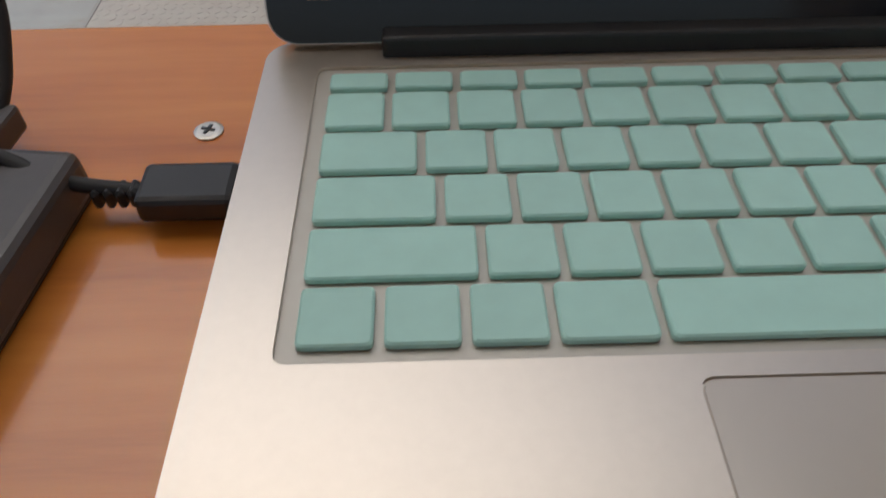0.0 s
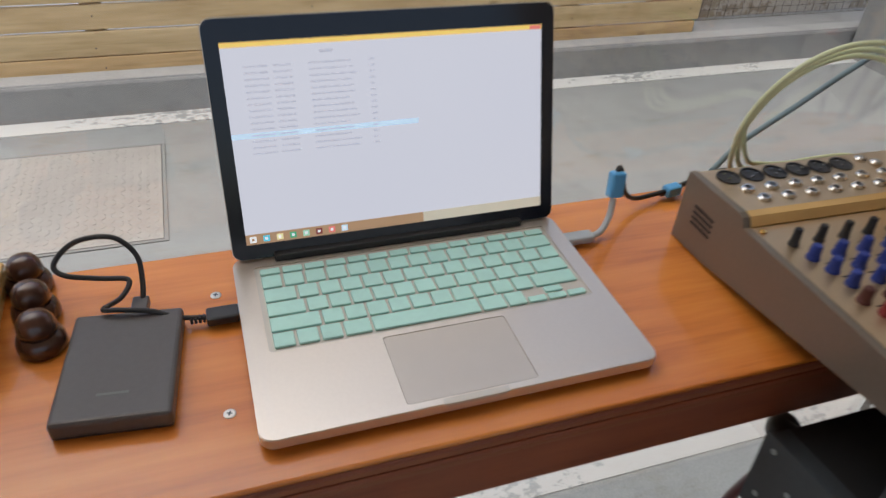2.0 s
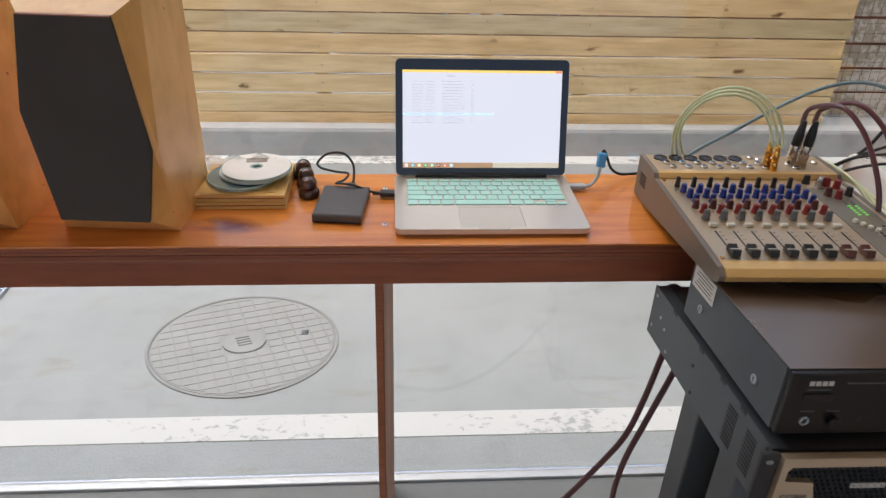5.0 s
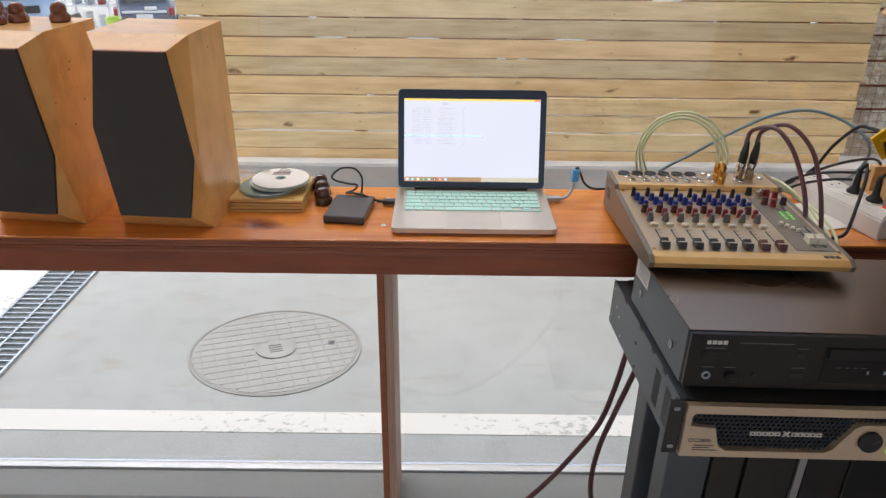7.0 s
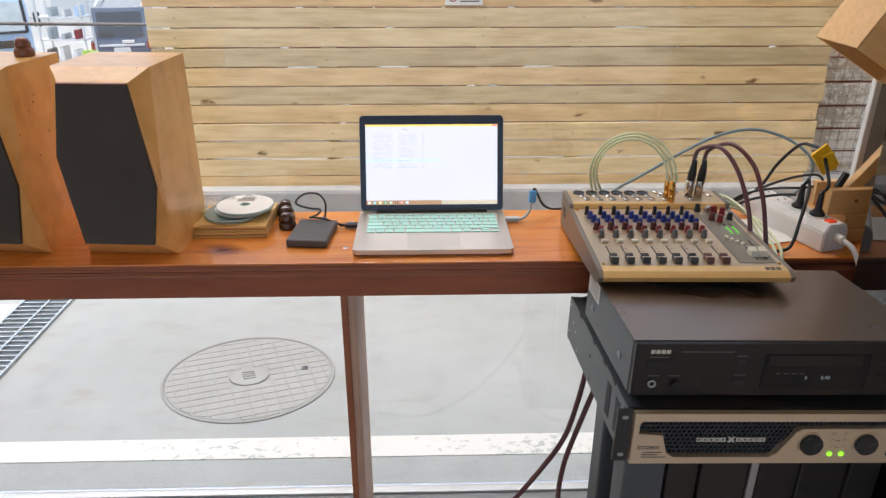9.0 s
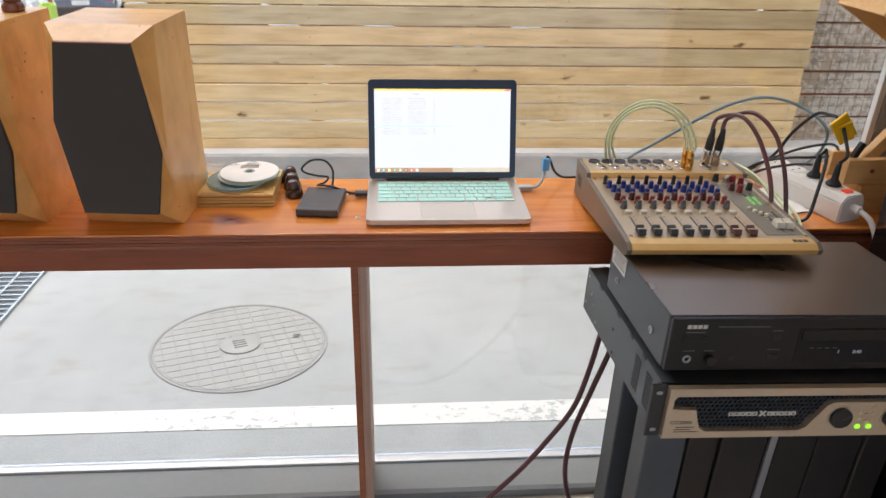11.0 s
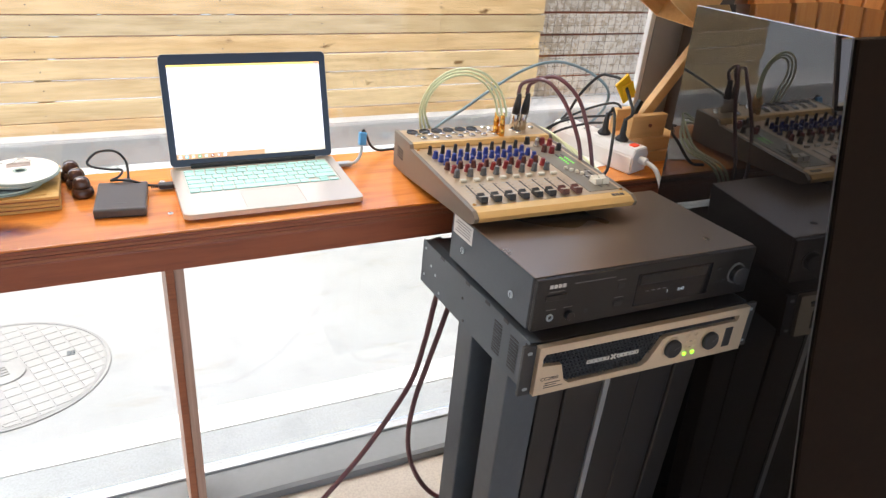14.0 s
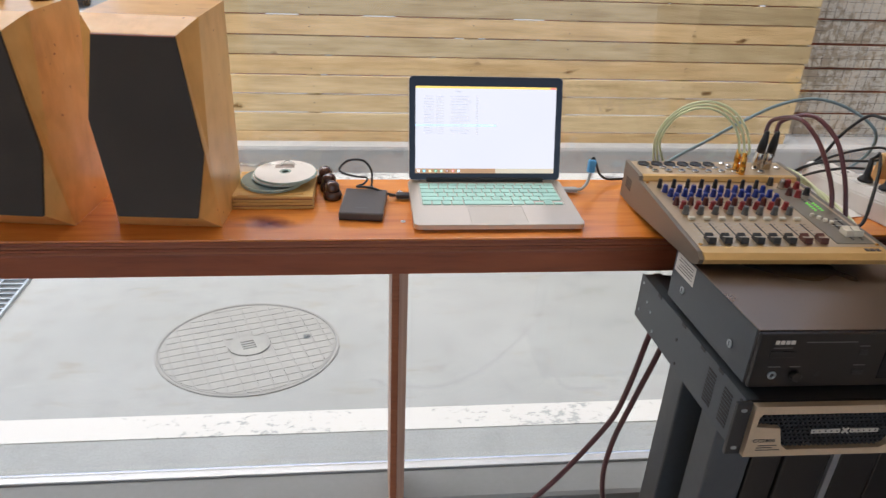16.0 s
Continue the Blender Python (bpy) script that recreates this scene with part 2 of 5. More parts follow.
M_FASCIA = plain("black_fascia", (0.012, 0.011, 0.011), 0.32, vary=0.1)
M_DISPLAY = plain("smoked_display", (0.008, 0.008, 0.010), 0.08, vary=0.05)
M_GREYSTEEL = plain("grey_painted_steel", (0.075, 0.088, 0.100), 0.40, 0.3, vary=0.08, scale=200, bump=0.03)
M_CHAMP = plain("champagne_fascia", (0.74, 0.61, 0.45), 0.36, 0.65, vary=0.05, scale=250)
M_PIANO = plain("piano_lacquer", (0.010, 0.008, 0.007), 0.015, vary=0.05, spec=0.9)
M_STAND = plain("grey_stand_lacquer", (0.085, 0.095, 0.105), 0.5, 0.15, vary=0.1)
M_STANDBLACK = plain("black_stand_panel", (0.028, 0.024, 0.022), 0.42, vary=0.1)
M_MIXTOP = plain("taupe_console_panel", (0.60, 0.455, 0.295), 0.32, 0.75, vary=0.05, scale=300)
M_MIXSIDE = plain("grey_console_cheek", (0.21, 0.175, 0.14), 0.42, 0.35, vary=0.06, scale=250, bump=0.04)
M_MIXLIP = plain("ochre_console_lip", (0.72, 0.46, 0.18), 0.40, 0.35, vary=0.05)
M_MIXDARK = plain("dark_master_panel", (0.24, 0.205, 0.155), 0.40, 0.5, vary=0.06)
M_BLUEKNOB = plain("blue_knob", (0.022, 0.045, 0.26), 0.4, vary=0.1)
M_REDKNOB = plain("maroon_knob", (0.25, 0.022, 0.024), 0.4, vary=0.1)
M_BROWNKNOB = plain("brown_knob", (0.10, 0.028, 0.022), 0.4, vary=0.1)
M_GREYKNOB = plain("grey_knob", (0.13, 0.13, 0.13), 0.45, vary=0.1)
M_IVORY = plain("ivory_button", (0.75, 0.70, 0.58), 0.45, vary=0.04)
M_CHROME = plain("nickel", (0.70, 0.68, 0.64), 0.2, 1.0, vary=0.05)
M_GOLD = plain("gold_plate", (0.85, 0.45, 0.10), 0.22, 1.0, vary=0.05)
M_GREENCABLE = plain("translucent_green_sheath", (0.64, 0.68, 0.42), 0.3, vary=0.08, scale=500, coat=0.3)
M_PURPLECABLE = plain("maroon_cable_sheath", (0.11, 0.035, 0.042), 0.35, vary=0.2, scale=400, coat=0.3)
M_BLUECABLE = plain("blue_grey_cable", (0.18, 0.26, 0.30), 0.4, vary=0.1)
M_PALECABLE = plain("pale_grey_cable", (0.45, 0.50, 0.53), 0.4, vary=0.08)
M_BLUECAP = plain("blue_connector", (0.10, 0.38, 0.72), 0.45, vary=0.06)
M_WHITE = plain("white_plastic", (0.82, 0.79, 0.76), 0.4, vary=0.03)
M_YELLOW = plain("yellow_tag", (0.95, 0.55, 0.015), 0.45, vary=0.08, scale=80)
M_REDLED = glow("red_switch", (0.75, 0.06, 0.02), 0.12)
M_GREENLED = glow("green_led", (0.30, 0.80, 0.04), 0.55)
M_METER = glow("green_meter_led", (0.20, 0.75, 0.10), 0.35)
M_DIGIT = glow("display_digit", (0.55, 0.65, 0.70), 0.07)
M_PRINT = plain("pale_print", (0.62, 0.60, 0.56), 0.5, vary=0.03)
M_INK = plain("dark_print", (0.06, 0.05, 0.05), 0.5, vary=0.05)
M_LABEL = plain("white_label", (0.70, 0.69, 0.66), 0.5, vary=0.12, scale=260)
M_CDTOP = plain("printed_disc_face", (0.80, 0.76, 0.72), 0.3, vary=0.04)
M_CDEDGE = plain("polycarbonate_disc", (0.42, 0.54, 0.50), 0.08, vary=0.1, coat=0.6)
M_CDDARK = plain("mirror_disc", (0.26, 0.34, 0.36), 0.06, 0.55, vary=0.15)
M_GLASS = glassy("window_glass")


# ---------------------------------------------------------------- mesh helpers
def finish(bm, name, mat, parent=None, label="", smooth=False, m=None):
    bmesh.ops.recalc_face_normals(bm, faces=bm.faces)
    me = bpy.data.meshes.new(name)
    if smooth:
        for f in bm.faces:
            f.smooth = True
    bm.to_mesh(me)
    bm.free()
    me.materials.append(mat)
    ob = new(name, me)
    if m is not None:
        ob.matrix_basis = m
    ob.parent = parent
    if label:
        ob["label"] = label
    return ob


def part(name, bm, mat, parent, label="", smooth=False, m=None):
    return finish(bm, name, mat, parent, label, smooth, m)


def shared(name, mesh, parent, m):
    """One more object on a mesh that is already built."""
    ob = new(name, mesh)
    ob.matrix_basis = m
    ob.parent = parent
    return ob


def root(name, m, label, category, group="", kind=""):
    ob = new(name)
    ob.matrix_basis = m
    ob.empty_display_size = 0.05
    return tagged(ob, label, category, group, kind)


def box(x0, x1, y0, y1, z0, z1, bevel=0.0, bm=None, segments=2):
    own = bmesh.new()
    bmesh.ops.create_cube(own, size=1.0)
    for v in own.verts:
        v.co = Vector((x0 + (v.co.x + 0.5) * (x1 - x0), y0 + (v.co.y + 0.5) * (y1 - y0), z0 + (v.co.z + 0.5) * (z1 - z0)))
    if bevel:
        bmesh.ops.bevel(own, geom=own.edges[:], offset=bevel, segments=segments, affect="EDGES", profile=0.5)
    if bm is None:
        return own
    me = bpy.data.meshes.new("tmp")
    own.to_mesh(me)
    own.free()
    bm.from_mesh(me)
    bpy.data.meshes.remove(me)
    return bm


def extrude_outline(points, axis, a, b, bm=None):
    """A closed outline of 2D points pushed along an axis from a to b."""
    bm = bm or bmesh.new()

    def at(p, d):
        return {"x": (d, p[0], p[1]), "y": (p[0], d, p[1]), "z": (p[0], p[1], d)}[axis]

    lo, hi = [bm.verts.new(at(p, a)) for p in points], [bm.verts.new(at(p, b)) for p in points]
    bm.faces.new(lo)
    bm.faces.new(hi)
    k = len(points)
    for i in range(k):
        bm.faces.new((lo[i], lo[(i + 1) % k], hi[(i + 1) % k], hi[i]))
    return bm


def rounded(x0, x1, y0, y1, r, n=6):
    out = []
    for cx, cy, a in ((x1 - r, y1 - r, 0), (x0 + r, y1 - r, 90), (x0 + r, y0 + r, 180), (x1 - r, y0 + r, 270)):
        out += [(cx + r * math.cos(radians(a + 90 * i / n)), cy + r * math.sin(radians(a + 90 * i / n))) for i in range(n + 1)]
    return out


def sheet(outer, holes, z, depth, bm=None):
    """A flat sheet with holes, of some thickness below z."""
    bm = bm or bmesh.new()
    rings = []
    for loop in (outer, *holes):
        top, low = [bm.verts.new((x, y, z)) for x, y in loop], [bm.verts.new((x, y, z - depth)) for x, y in loop]
        rings.append((top, low))
        for i in range(len(loop)):
            j = (i + 1) % len(loop)
            bm.faces.new((top[i], top[j], low[j], low[i]))
    for which in (0, 1):
        edges = []
        for r in rings:
            k = len(r[which])
            edges += [bm.edges.get((r[which][i], r[which][(i + 1) % k])) for i in range(k)]
        bmesh.ops.triangle_fill(bm, use_beauty=True, use_dissolve=False, edges=edges)
    return bm


def lathe(profile, steps=24, bm=None, at=(0, 0, 0)):
    """A turned shape: (radius, height) pairs round the z axis."""
    bm = bm or bmesh.new()
    rings = []
    for r, z in profile:
        if r < 1e-6:
            rings.append([bm.verts.new((at[0], at[1], at[2] + z))])
        else:
            rings.append([bm.verts.new((at[0] + r * math.cos(2 * math.pi * i / steps), at[1] + r * math.sin(2 * math.pi * i / steps), at[2] + z)) for i in range(steps)])
    for a, b in zip(rings, rings[1:]):
        for i in range(steps):
            j = (i + 1) % steps
            if len(a) == 1 and len(b) > 1:
                bm.faces.new((a[0], b[i], b[j]))
            elif len(b) == 1 and len(a) > 1:
                bm.faces.new((a[i], a[j], b[0]))
            elif len(a) > 1:
                bm.faces.new((a[i], a[j], b[j], b[i]))
    return bm


def disc(r, z0, z1, steps=24, bevel=0.0, bm=None, at=(0, 0, 0)):
    return lathe([(0, z0), (r - bevel, z0), (r, z0 + bevel), (r, z1 - bevel), (r - bevel, z1), (0, z1)] if bevel else [(0, z0), (r, z0), (r, z1), (0, z1)], steps, bm, at)


def curve_points(points, steps=8):
    """A smooth line through the points."""
    p = [Vector(q) for q in points]
    p = [2 * p[0] - p[1], *p, 2 * p[-1] - p[-2]]
    out = []
    for i in range(1, len(p) - 2):
        for k in range(steps):
            t = k / steps
            a, b, c, d = p[i - 1], p[i], p[i + 1], p[i + 2]
            out.append(0.5 * (2 * b + (c - a) * t + (2 * a - 5 * b + 4 * c - d) * t * t + (3 * b - a - 3 * c + d) * t**3))
    return out + [p[-2]]


def tube(points, r, sides=10, steps=8, bm=None):
    bm = bm or bmesh.new()
    line = curve_points(points, steps)
    up, rings = Vector((0.13, 0.21, 1.0)), []
    for i, q in enumerate(line):
        along = (line[min(i + 1, len(line) - 1)] - line[max(i - 1, 0)]).normalized()
        side = along.cross(up).normalized()
        up = side.cross(along).normalized()
        rings.append([bm.verts.new(q + r * (math.cos(2 * math.pi * k / sides) * side + math.sin(2 * math.pi * k / sides) * up)) for k in range(sides)])
    for a, b in zip(rings, rings[1:]):
        for k in range(sides):
            bm.faces.new((a[k], a[(k + 1) % sides], b[(k + 1) % sides], b[k]))
    bm.faces.new(rings[0])
    bm.faces.new(rings[-1])
    return bm


def lettering(text, size, parent, mat, m, name="lettering", extrude=0.0002, stretch=1.0):
    c = bpy.data.curves.new(name, "FONT")
    c.body, c.size, c.extrude, c.align_x, c.align_y = text, size, extrude, "LEFT", "CENTER"
    tmp = bpy.data.objects.new("tmp", c)
    scene.collection.objects.link(tmp)
    me = bpy.data.meshes.new_from_object(tmp.evaluated_get(bpy.context.evaluated_depsgraph_get()))
    bpy.data.objects.remove(tmp)
    me.transform(Matrix.Diagonal((stretch, 1, 1, 1)))
    me.materials.clear()
    me.materials.append(mat)
    ob = new(name, me)
    ob.matrix_basis = m
    ob.parent = parent
    return ob


UPRIGHT = pose(0, 0, 0, 90)  # lettering that faces -y

# ---------------------------------------------------------------- outside
DESK = 0.853
def structure(name, bm, mat, label, category, m=None, smooth=False):
    return tagged(finish(bm, name, mat, None, "", smooth, m), label, category, "", "structure")


structure("ground", extrude_outline([(0.30, -2.6), (0.30, 0.0), (3.2, 0.0), (20.0, -2.386), (90.0, -2.386), (90.0, -2.6)], "x", -60, 60), M_CONCRETE, "pale weathered concrete yard outside the window", "ground")
structure("floor", box(-3.0, 2.4, -4.2, 0.30, -0.2, -0.004), M_FLOOR, "beige screed floor of the room", "floor")
structure("road_line", box(-6, 3.2, 0.437, 0.531, -0.01, 0.003), M_PAINTLINE, "flaking white painted line along the yard", "road marking")
structure("road_line", box(-3.2, -1.56, 0.55, 1.42, -0.01, 0.003), M_PAINTLINE, "flaking white painted patch beside the drain", "road marking")
# strip of sunlight before the kerb, painted on as patchy white
structure("kerb_sun_strip", box(-1.9, 4.0, 2.30, 2.395, -0.01, 0.003), M_KERBSUN, "patchy white strip of painted sunlight at the foot of the kerb", "road marking")
structure("kerb", box(-1.9, 6.0, 2.395, 2.72, -0.1, 0.140, 0.012), M_KERB, "grey concrete kerb under the timber fence", "kerb")
# light on the kerb's top edge is put into a paler concrete
structure("kerb_cap", box(-1.9, 6.0, 2.402, 2.485, 0.134, 0.146, 0.004), M_KERBCAP, "top edge of the kerb, coloured paler where it is lit", "kerb")

# fence of horizontal boards
fence = root("timber_fence", pose(0, 0, 0), "pale treated softwood fence of horizontal boards behind the kerb", "fence")
rng = random.Random(4)
FENCE_PITCH = 0.0975
for row in range(20):
    z = 0.098 + row * FENCE_PITCH
    for x0, x1 in ((-1.242 + rng.uniform(-0.012, 0.012), 2.263 + rng.uniform(-0.01, 0.01)),):
        half, mid = (x1 - x0) / 2, (x0 + x1) / 2
        bm = box(-half, half, -0.010, 0.010, -0.0463 + rng.uniform(0, 0.0020), 0.0461 - rng.uniform(0, 0.0018), 0.0025, segments=1)
        part("board", bm, M_FENCE, fence, m=pose(mid, 2.51 + rng.uniform(-0.002, 0.002), z + FENCE_PITCH / 2, rng.uniform(-0.6, 0.6), rng.uniform(-0.05, 0.05), 0))
for x in (-1.1, -0.35, 0.45, 0.95, 1.6, 2.22):
    part("post", box(x - 0.035, x + 0.035, 2.522, 2.59, 0.13, 2.05, 0.003), M_FENCE, fence)
# dark strips added behind the gaps to block daylight, with random bright breaks
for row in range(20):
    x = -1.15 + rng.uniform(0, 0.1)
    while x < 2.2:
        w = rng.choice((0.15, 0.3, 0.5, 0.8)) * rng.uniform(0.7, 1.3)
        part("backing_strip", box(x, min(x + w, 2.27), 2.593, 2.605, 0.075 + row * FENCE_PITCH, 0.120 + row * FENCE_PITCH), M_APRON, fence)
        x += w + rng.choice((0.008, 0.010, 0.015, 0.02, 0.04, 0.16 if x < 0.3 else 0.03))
nail = disc(0.003, 0.0, 0.002, 8)
me = bpy.data.meshes.new("nail")
nail.to_mesh(me)
nail.free()
me.materials.append(M_DARKSTEEL)
for row in range(12):
    for x in (-1.1, -0.35, 0.45, 0.95, 1.6, 2.22):
        shared("nail", me, fence, pose(x + rng.uniform(-0.01, 0.01), 2.499, 0.147 + row * FENCE_PITCH + rng.uniform(-0.02, 0.02), 90))

# small notice on the fence
notice = root("notice", pose(0.345, 2.492, 1.118) @ Matrix.Diagonal((1.7, 1.0, 1.5, 1.0)), "small cream notice with a red ring fixed to the fence", "sign")
part("board", box(-0.055, 0.055, -0.003, 0.003, -0.022, 0.022, 0.001), M_LABEL, notice)
part("ring", sheet([(0.012 * math.cos(a * 0.3), 0.012 * math.sin(a * 0.3)) for a in range(21)], [[(0.008 * math.cos(a * 0.3), 0.008 * math.sin(a * 0.3)) for a in range(21)]], 0, 0.001), M_REDKNOB, notice, m=pose(-0.032, -0.0036, 0, 90))
for k in range(3):
    part("printed_line", box(-0.012, 0.045, -0.0045, -0.003, 0.008 - 0.010 * k, 0.012 - 0.010 * k), M_INK, notice)

# old plank wall behind wire mesh beyond the fence's end
bw = structure("wall_planks", box(2.31, 4.6, 2.69, 3.0, 0.0, 2.4), M_APRON, "weathered brown plank wall with flaked white paint behind wire mesh", "wall")
for r in range(17):
    part("plank", box(2.32, 4.5, 2.668 + rng.uniform(0, 0.01), 2.686, 0.138 + r * 0.132, 0.138 + r * 0.132 + rng.uniform(0.118, 0.125), 0.004, segments=1), M_OLDPLANK, bw)
mesh_bm = bmesh.new()
for k in range(38):
    box(2.32, 4.5, 2.635, 2.6365, 0.14 + k * 0.05, 0.1415 + k * 0.05, bm=mesh_bm)
for k in range(44):
    box(2.33 + k * 0.05, 2.3315 + k * 0.05, 2.633, 2.6345, 0.13, 2.05, bm=mesh_bm)
tagged(finish(mesh_bm, "wire_mesh", M_DARKSTEEL), "thin dark welded wire mesh in front of the plank wall", "fence", "", "stuff")
# out of view; added this tall to darken the right part of the fence
structure("shade_wall_yard", box(3.15, 3.35, 0.37, 2.38, 0.0, 8.0), M_KERB, "unseen plain wall added at the yard's end to shade the fence", "wall")

# manhole cover
cover = root("manhole_cover", pose(-0.4815, 0.867, 0.0) @ Matrix.Diagonal((1.0, 0.88, 1.0, 1.0)), "round grey cast manhole cover with a square grid", "manhole cover")
R = 0.292
part("rim", lathe([(R - 0.012, -0.02), (R + 0.006, -0.02), (R + 0.006, 0.004), (R + 0.002, 0.005), (R - 0.004, 0.003), (R - 0.006, -0.004), (R - 0.012, -0.004)], 72), M_GROOVE, cover)
part("disc", disc(R - 0.007, -0.03, 0.002, 72, 0.001), M_GROOVE, cover)
pitch_x, pitch_y, turn = 0.046, 0.040, 18.6
for i in range(-7, 8):
    for j in range(-8, 9):
        cx, cy = i * pitch_x, j * pitch_y
        pts = [(cx - 0.0200, cy - 0.0181), (cx + 0.0200, cy - 0.0181), (cx + 0.0200, cy + 0.0181), (cx - 0.0200, cy + 0.0181)]
        far = max(math.hypot(*p) for p in pts)
        near = math.hypot(cx, cy)
        if near < 0.075 or near > R - 0.004:
            continue
        if far > R - 0.012:
            pts = [(p[0] * min(1, (R - 0.012) / math.hypot(*p)), p[1] * min(1, (R - 0.012) / math.hypot(*p))) for p in pts]
        part("tile", extrude_outline(pts, "z", 0.0, 0.0038), M_COVER, cover, m=pose(0, 0, 0, 0, 0, turn))
part("boss", disc(0.062, 0.0, 0.006, 40, 0.001), M_COVER, cover)
part("boss_ring", lathe([(0.060, 0.0), (0.068, 0.0), (0.068, 0.008), (0.060, 0.008)], 40), M_GROOVE, cover)
for k in range(4):
    part("raised_bar", box(-0.022, 0.022, 0.021 - 0.015 * k, 0.028 - 0.015 * k, 0.005, 0.009, 0.001, segments=1), M_GROOVE, cover, m=pose(0, 0, 0, 0, 0, 20))
part("key_slot", box(0.176, 0.186, 0.036, 0.062, 0.003, 0.0062), M_PIT, cover)
for k in range(3):
    part("slot_bar", box(0.186, 0.198, 0.037 + 0.010 * k, 0.041 + 0.010 * k, 0.003, 0.0062), M_PIT, cover)

# drain grating
drain = root("drain_grating", pose(0, 0, 0), "galvanised steel bar grating over a drain channel", "drain")
# filled block in shadow colour stands for the dark depth under the bars
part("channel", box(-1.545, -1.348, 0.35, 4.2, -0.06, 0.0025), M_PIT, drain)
for x in (-1.543, -1.438, -1.350):
    part("rail", box(x - 0.004, x + 0.004, 0.35, 4.2, 0.0, 0.012), M_STEEL, drain)
y = 0.36
while y < 4.2:
    part("bar", box(-1.540, -1.352, y, y + 0.006, 0.001, 0.011), M_STEEL, drain)
    y += 0.034

# branch of the drain beside the plate
branch = root("drain_grating", pose(0, 0, 0), "short steel bar grating beside the chequer plate", "drain")
# same here: the shade below the bars is a dark filled block
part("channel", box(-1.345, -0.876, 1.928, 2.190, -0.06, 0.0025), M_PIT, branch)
for y in (1.930, 2.016, 2.102, 2.188):
    part("rail", box(-1.345, -0.876, y - 0.004, y + 0.004, 0.0, 0.012), M_STEEL, branch)
for k in range(12):
    part("bar", box(-1.335 + 0.038 * k, -1.329 + 0.038 * k, 1.932, 2.186, 0.001, 0.011), M_STEEL, branch)

# chequer plate
plate = root("access_plate", pose(0, 0, 0), "flat grey chequer plate let into the concrete", "access cover")
part("frame", sheet([(-0.870, 1.530), (-0.164, 1.530), (-0.164, 2.140), (-0.870, 2.140)], [[(-0.860, 1.540), (-0.174, 1.540), (-0.174, 2.130), (-0.860, 2.130)]], 0.004, 0.01), M_GROOVE, plate)
part("plate", box(-0.857, -0.177, 1.543, 2.127, -0.01, 0.005, 0.001), M_PLATE, plate)
studs = bmesh.new()
for i in range(27):
    for j in range(23):
        cx, cy = -0.845 + i * 0.025, 1.56 + j * 0.025
        a = radians(45 if (i + j) % 2 else -45)
        q = [(cx + 0.009 * math.cos(a), cy + 0.009 * math.sin(a)), (cx - 0.0025 * math.sin(a), cy + 0.0025 * math.cos(a)), (cx - 0.009 * math.cos(a), cy - 0.009 * math.sin(a)), (cx + 0.0025 * math.sin(a), cy - 0.0025 * math.cos(a))]
        extrude_outline(q, "z", 0.004, 0.0062, studs)
tagged(part("stud", studs, M_PLATE, plate), kind="stuff")

# far yard: building, truck, car
structure("building_far", box(-50, 6.0, 34.0, 35.0, -2.45, 8.0), M_WALL, "white rendered building across the yard", "building")
for k in range(26):
    structure("building_shutter", box(-17.0, -12.6, 33.94, 33.99, -2.38 + 0.13 * k, -2.265 + 0.13 * k, 0.006, segments=1), M_FRAMEPALE, "white roller shutter slat of the far building", "shutter")
# truck blue lightened: the veiling glare over the far yard is in the colour
M_TRUCK = plain("blue_truck_hazed", (0.42, 0.56, 0.74), 0.3, vary=0.06, coat=0.5)
M_CAR = plain("grey_car_paint", (0.10, 0.125, 0.17), 0.25, vary=0.06, coat=0.7)
# pale grey-green reflection on the windscreen, painted as its base colour
M_SCREENGLASS = plain("windscreen_reflection", (0.42, 0.48, 0.49), 0.05, vary=0.2, scale=3)
M_CARGLASS = plain("car_glass", (0.045, 0.05, 0.055), 0.12, vary=0.05)
M_TYRE = plain("tyre_rubber", (0.02, 0.02, 0.02), 0.8)
M_LIME = plain("lime_plastic", (0.42, 0.62, 0.08), 0.5)


def wheel(parent, x, y, r, axis_turn):
    w = part("wheel", lathe([(0, -0.09), (r * 0.6, -0.09), (r * 0.72, -0.1), (r, -0.07), (r, 0.07), (r * 0.72, 0.1), (r * 0.6, 0.09), (0, 0.09)], 24), M_TYRE, parent, m=pose(x, y, r, 90, 0, axis_turn), smooth=False)
    part("rim", disc(r * 0.58, -0.095, 0.095, 20, 0.01), M_STEEL, w)


car = root("car", pose(-8.45, 20.0, -2.386, 0, 0, 14), "grey estate car parked across the yard", "car")
part("body", extrude_outline([(0.0, 0.28), (0.0, 0.62), (0.10, 0.86), (3.1, 0.90), (3.6, 0.74), (3.7, 0.45), (3.65, 0.25), (0.05, 0.22)], "x", -0.82, 0.82), M_CAR, car)
part("cabin", extrude_outline([(0.10, 0.86), (0.35, 1.72), (2.4, 1.78), (3.0, 0.90)], "x", -0.70, 0.70), M_CAR, car)
part("rear_window", extrude_outline([(0.09, 0.96), (0.31, 1.62), (0.36, 1.62), (0.2, 0.96)], "x", -0.60, 0.60), M_CARGLASS, car)
part("bumper", box(-0.84, 0.84, -0.06, 0.1, 0.28, 0.50, 0.03), M_BLACK, car)
part("tailgate_trim", box(-0.60, 0.60, -0.02, 0.06, 0.70, 0.76, 0.01), M_FRAMEPALE, car)
part("sticker", box(0.02, 0.34, -0.03, 0.04, 0.79, 0.87, 0.005), M_LABEL, car, "white sticker on the tailgate")
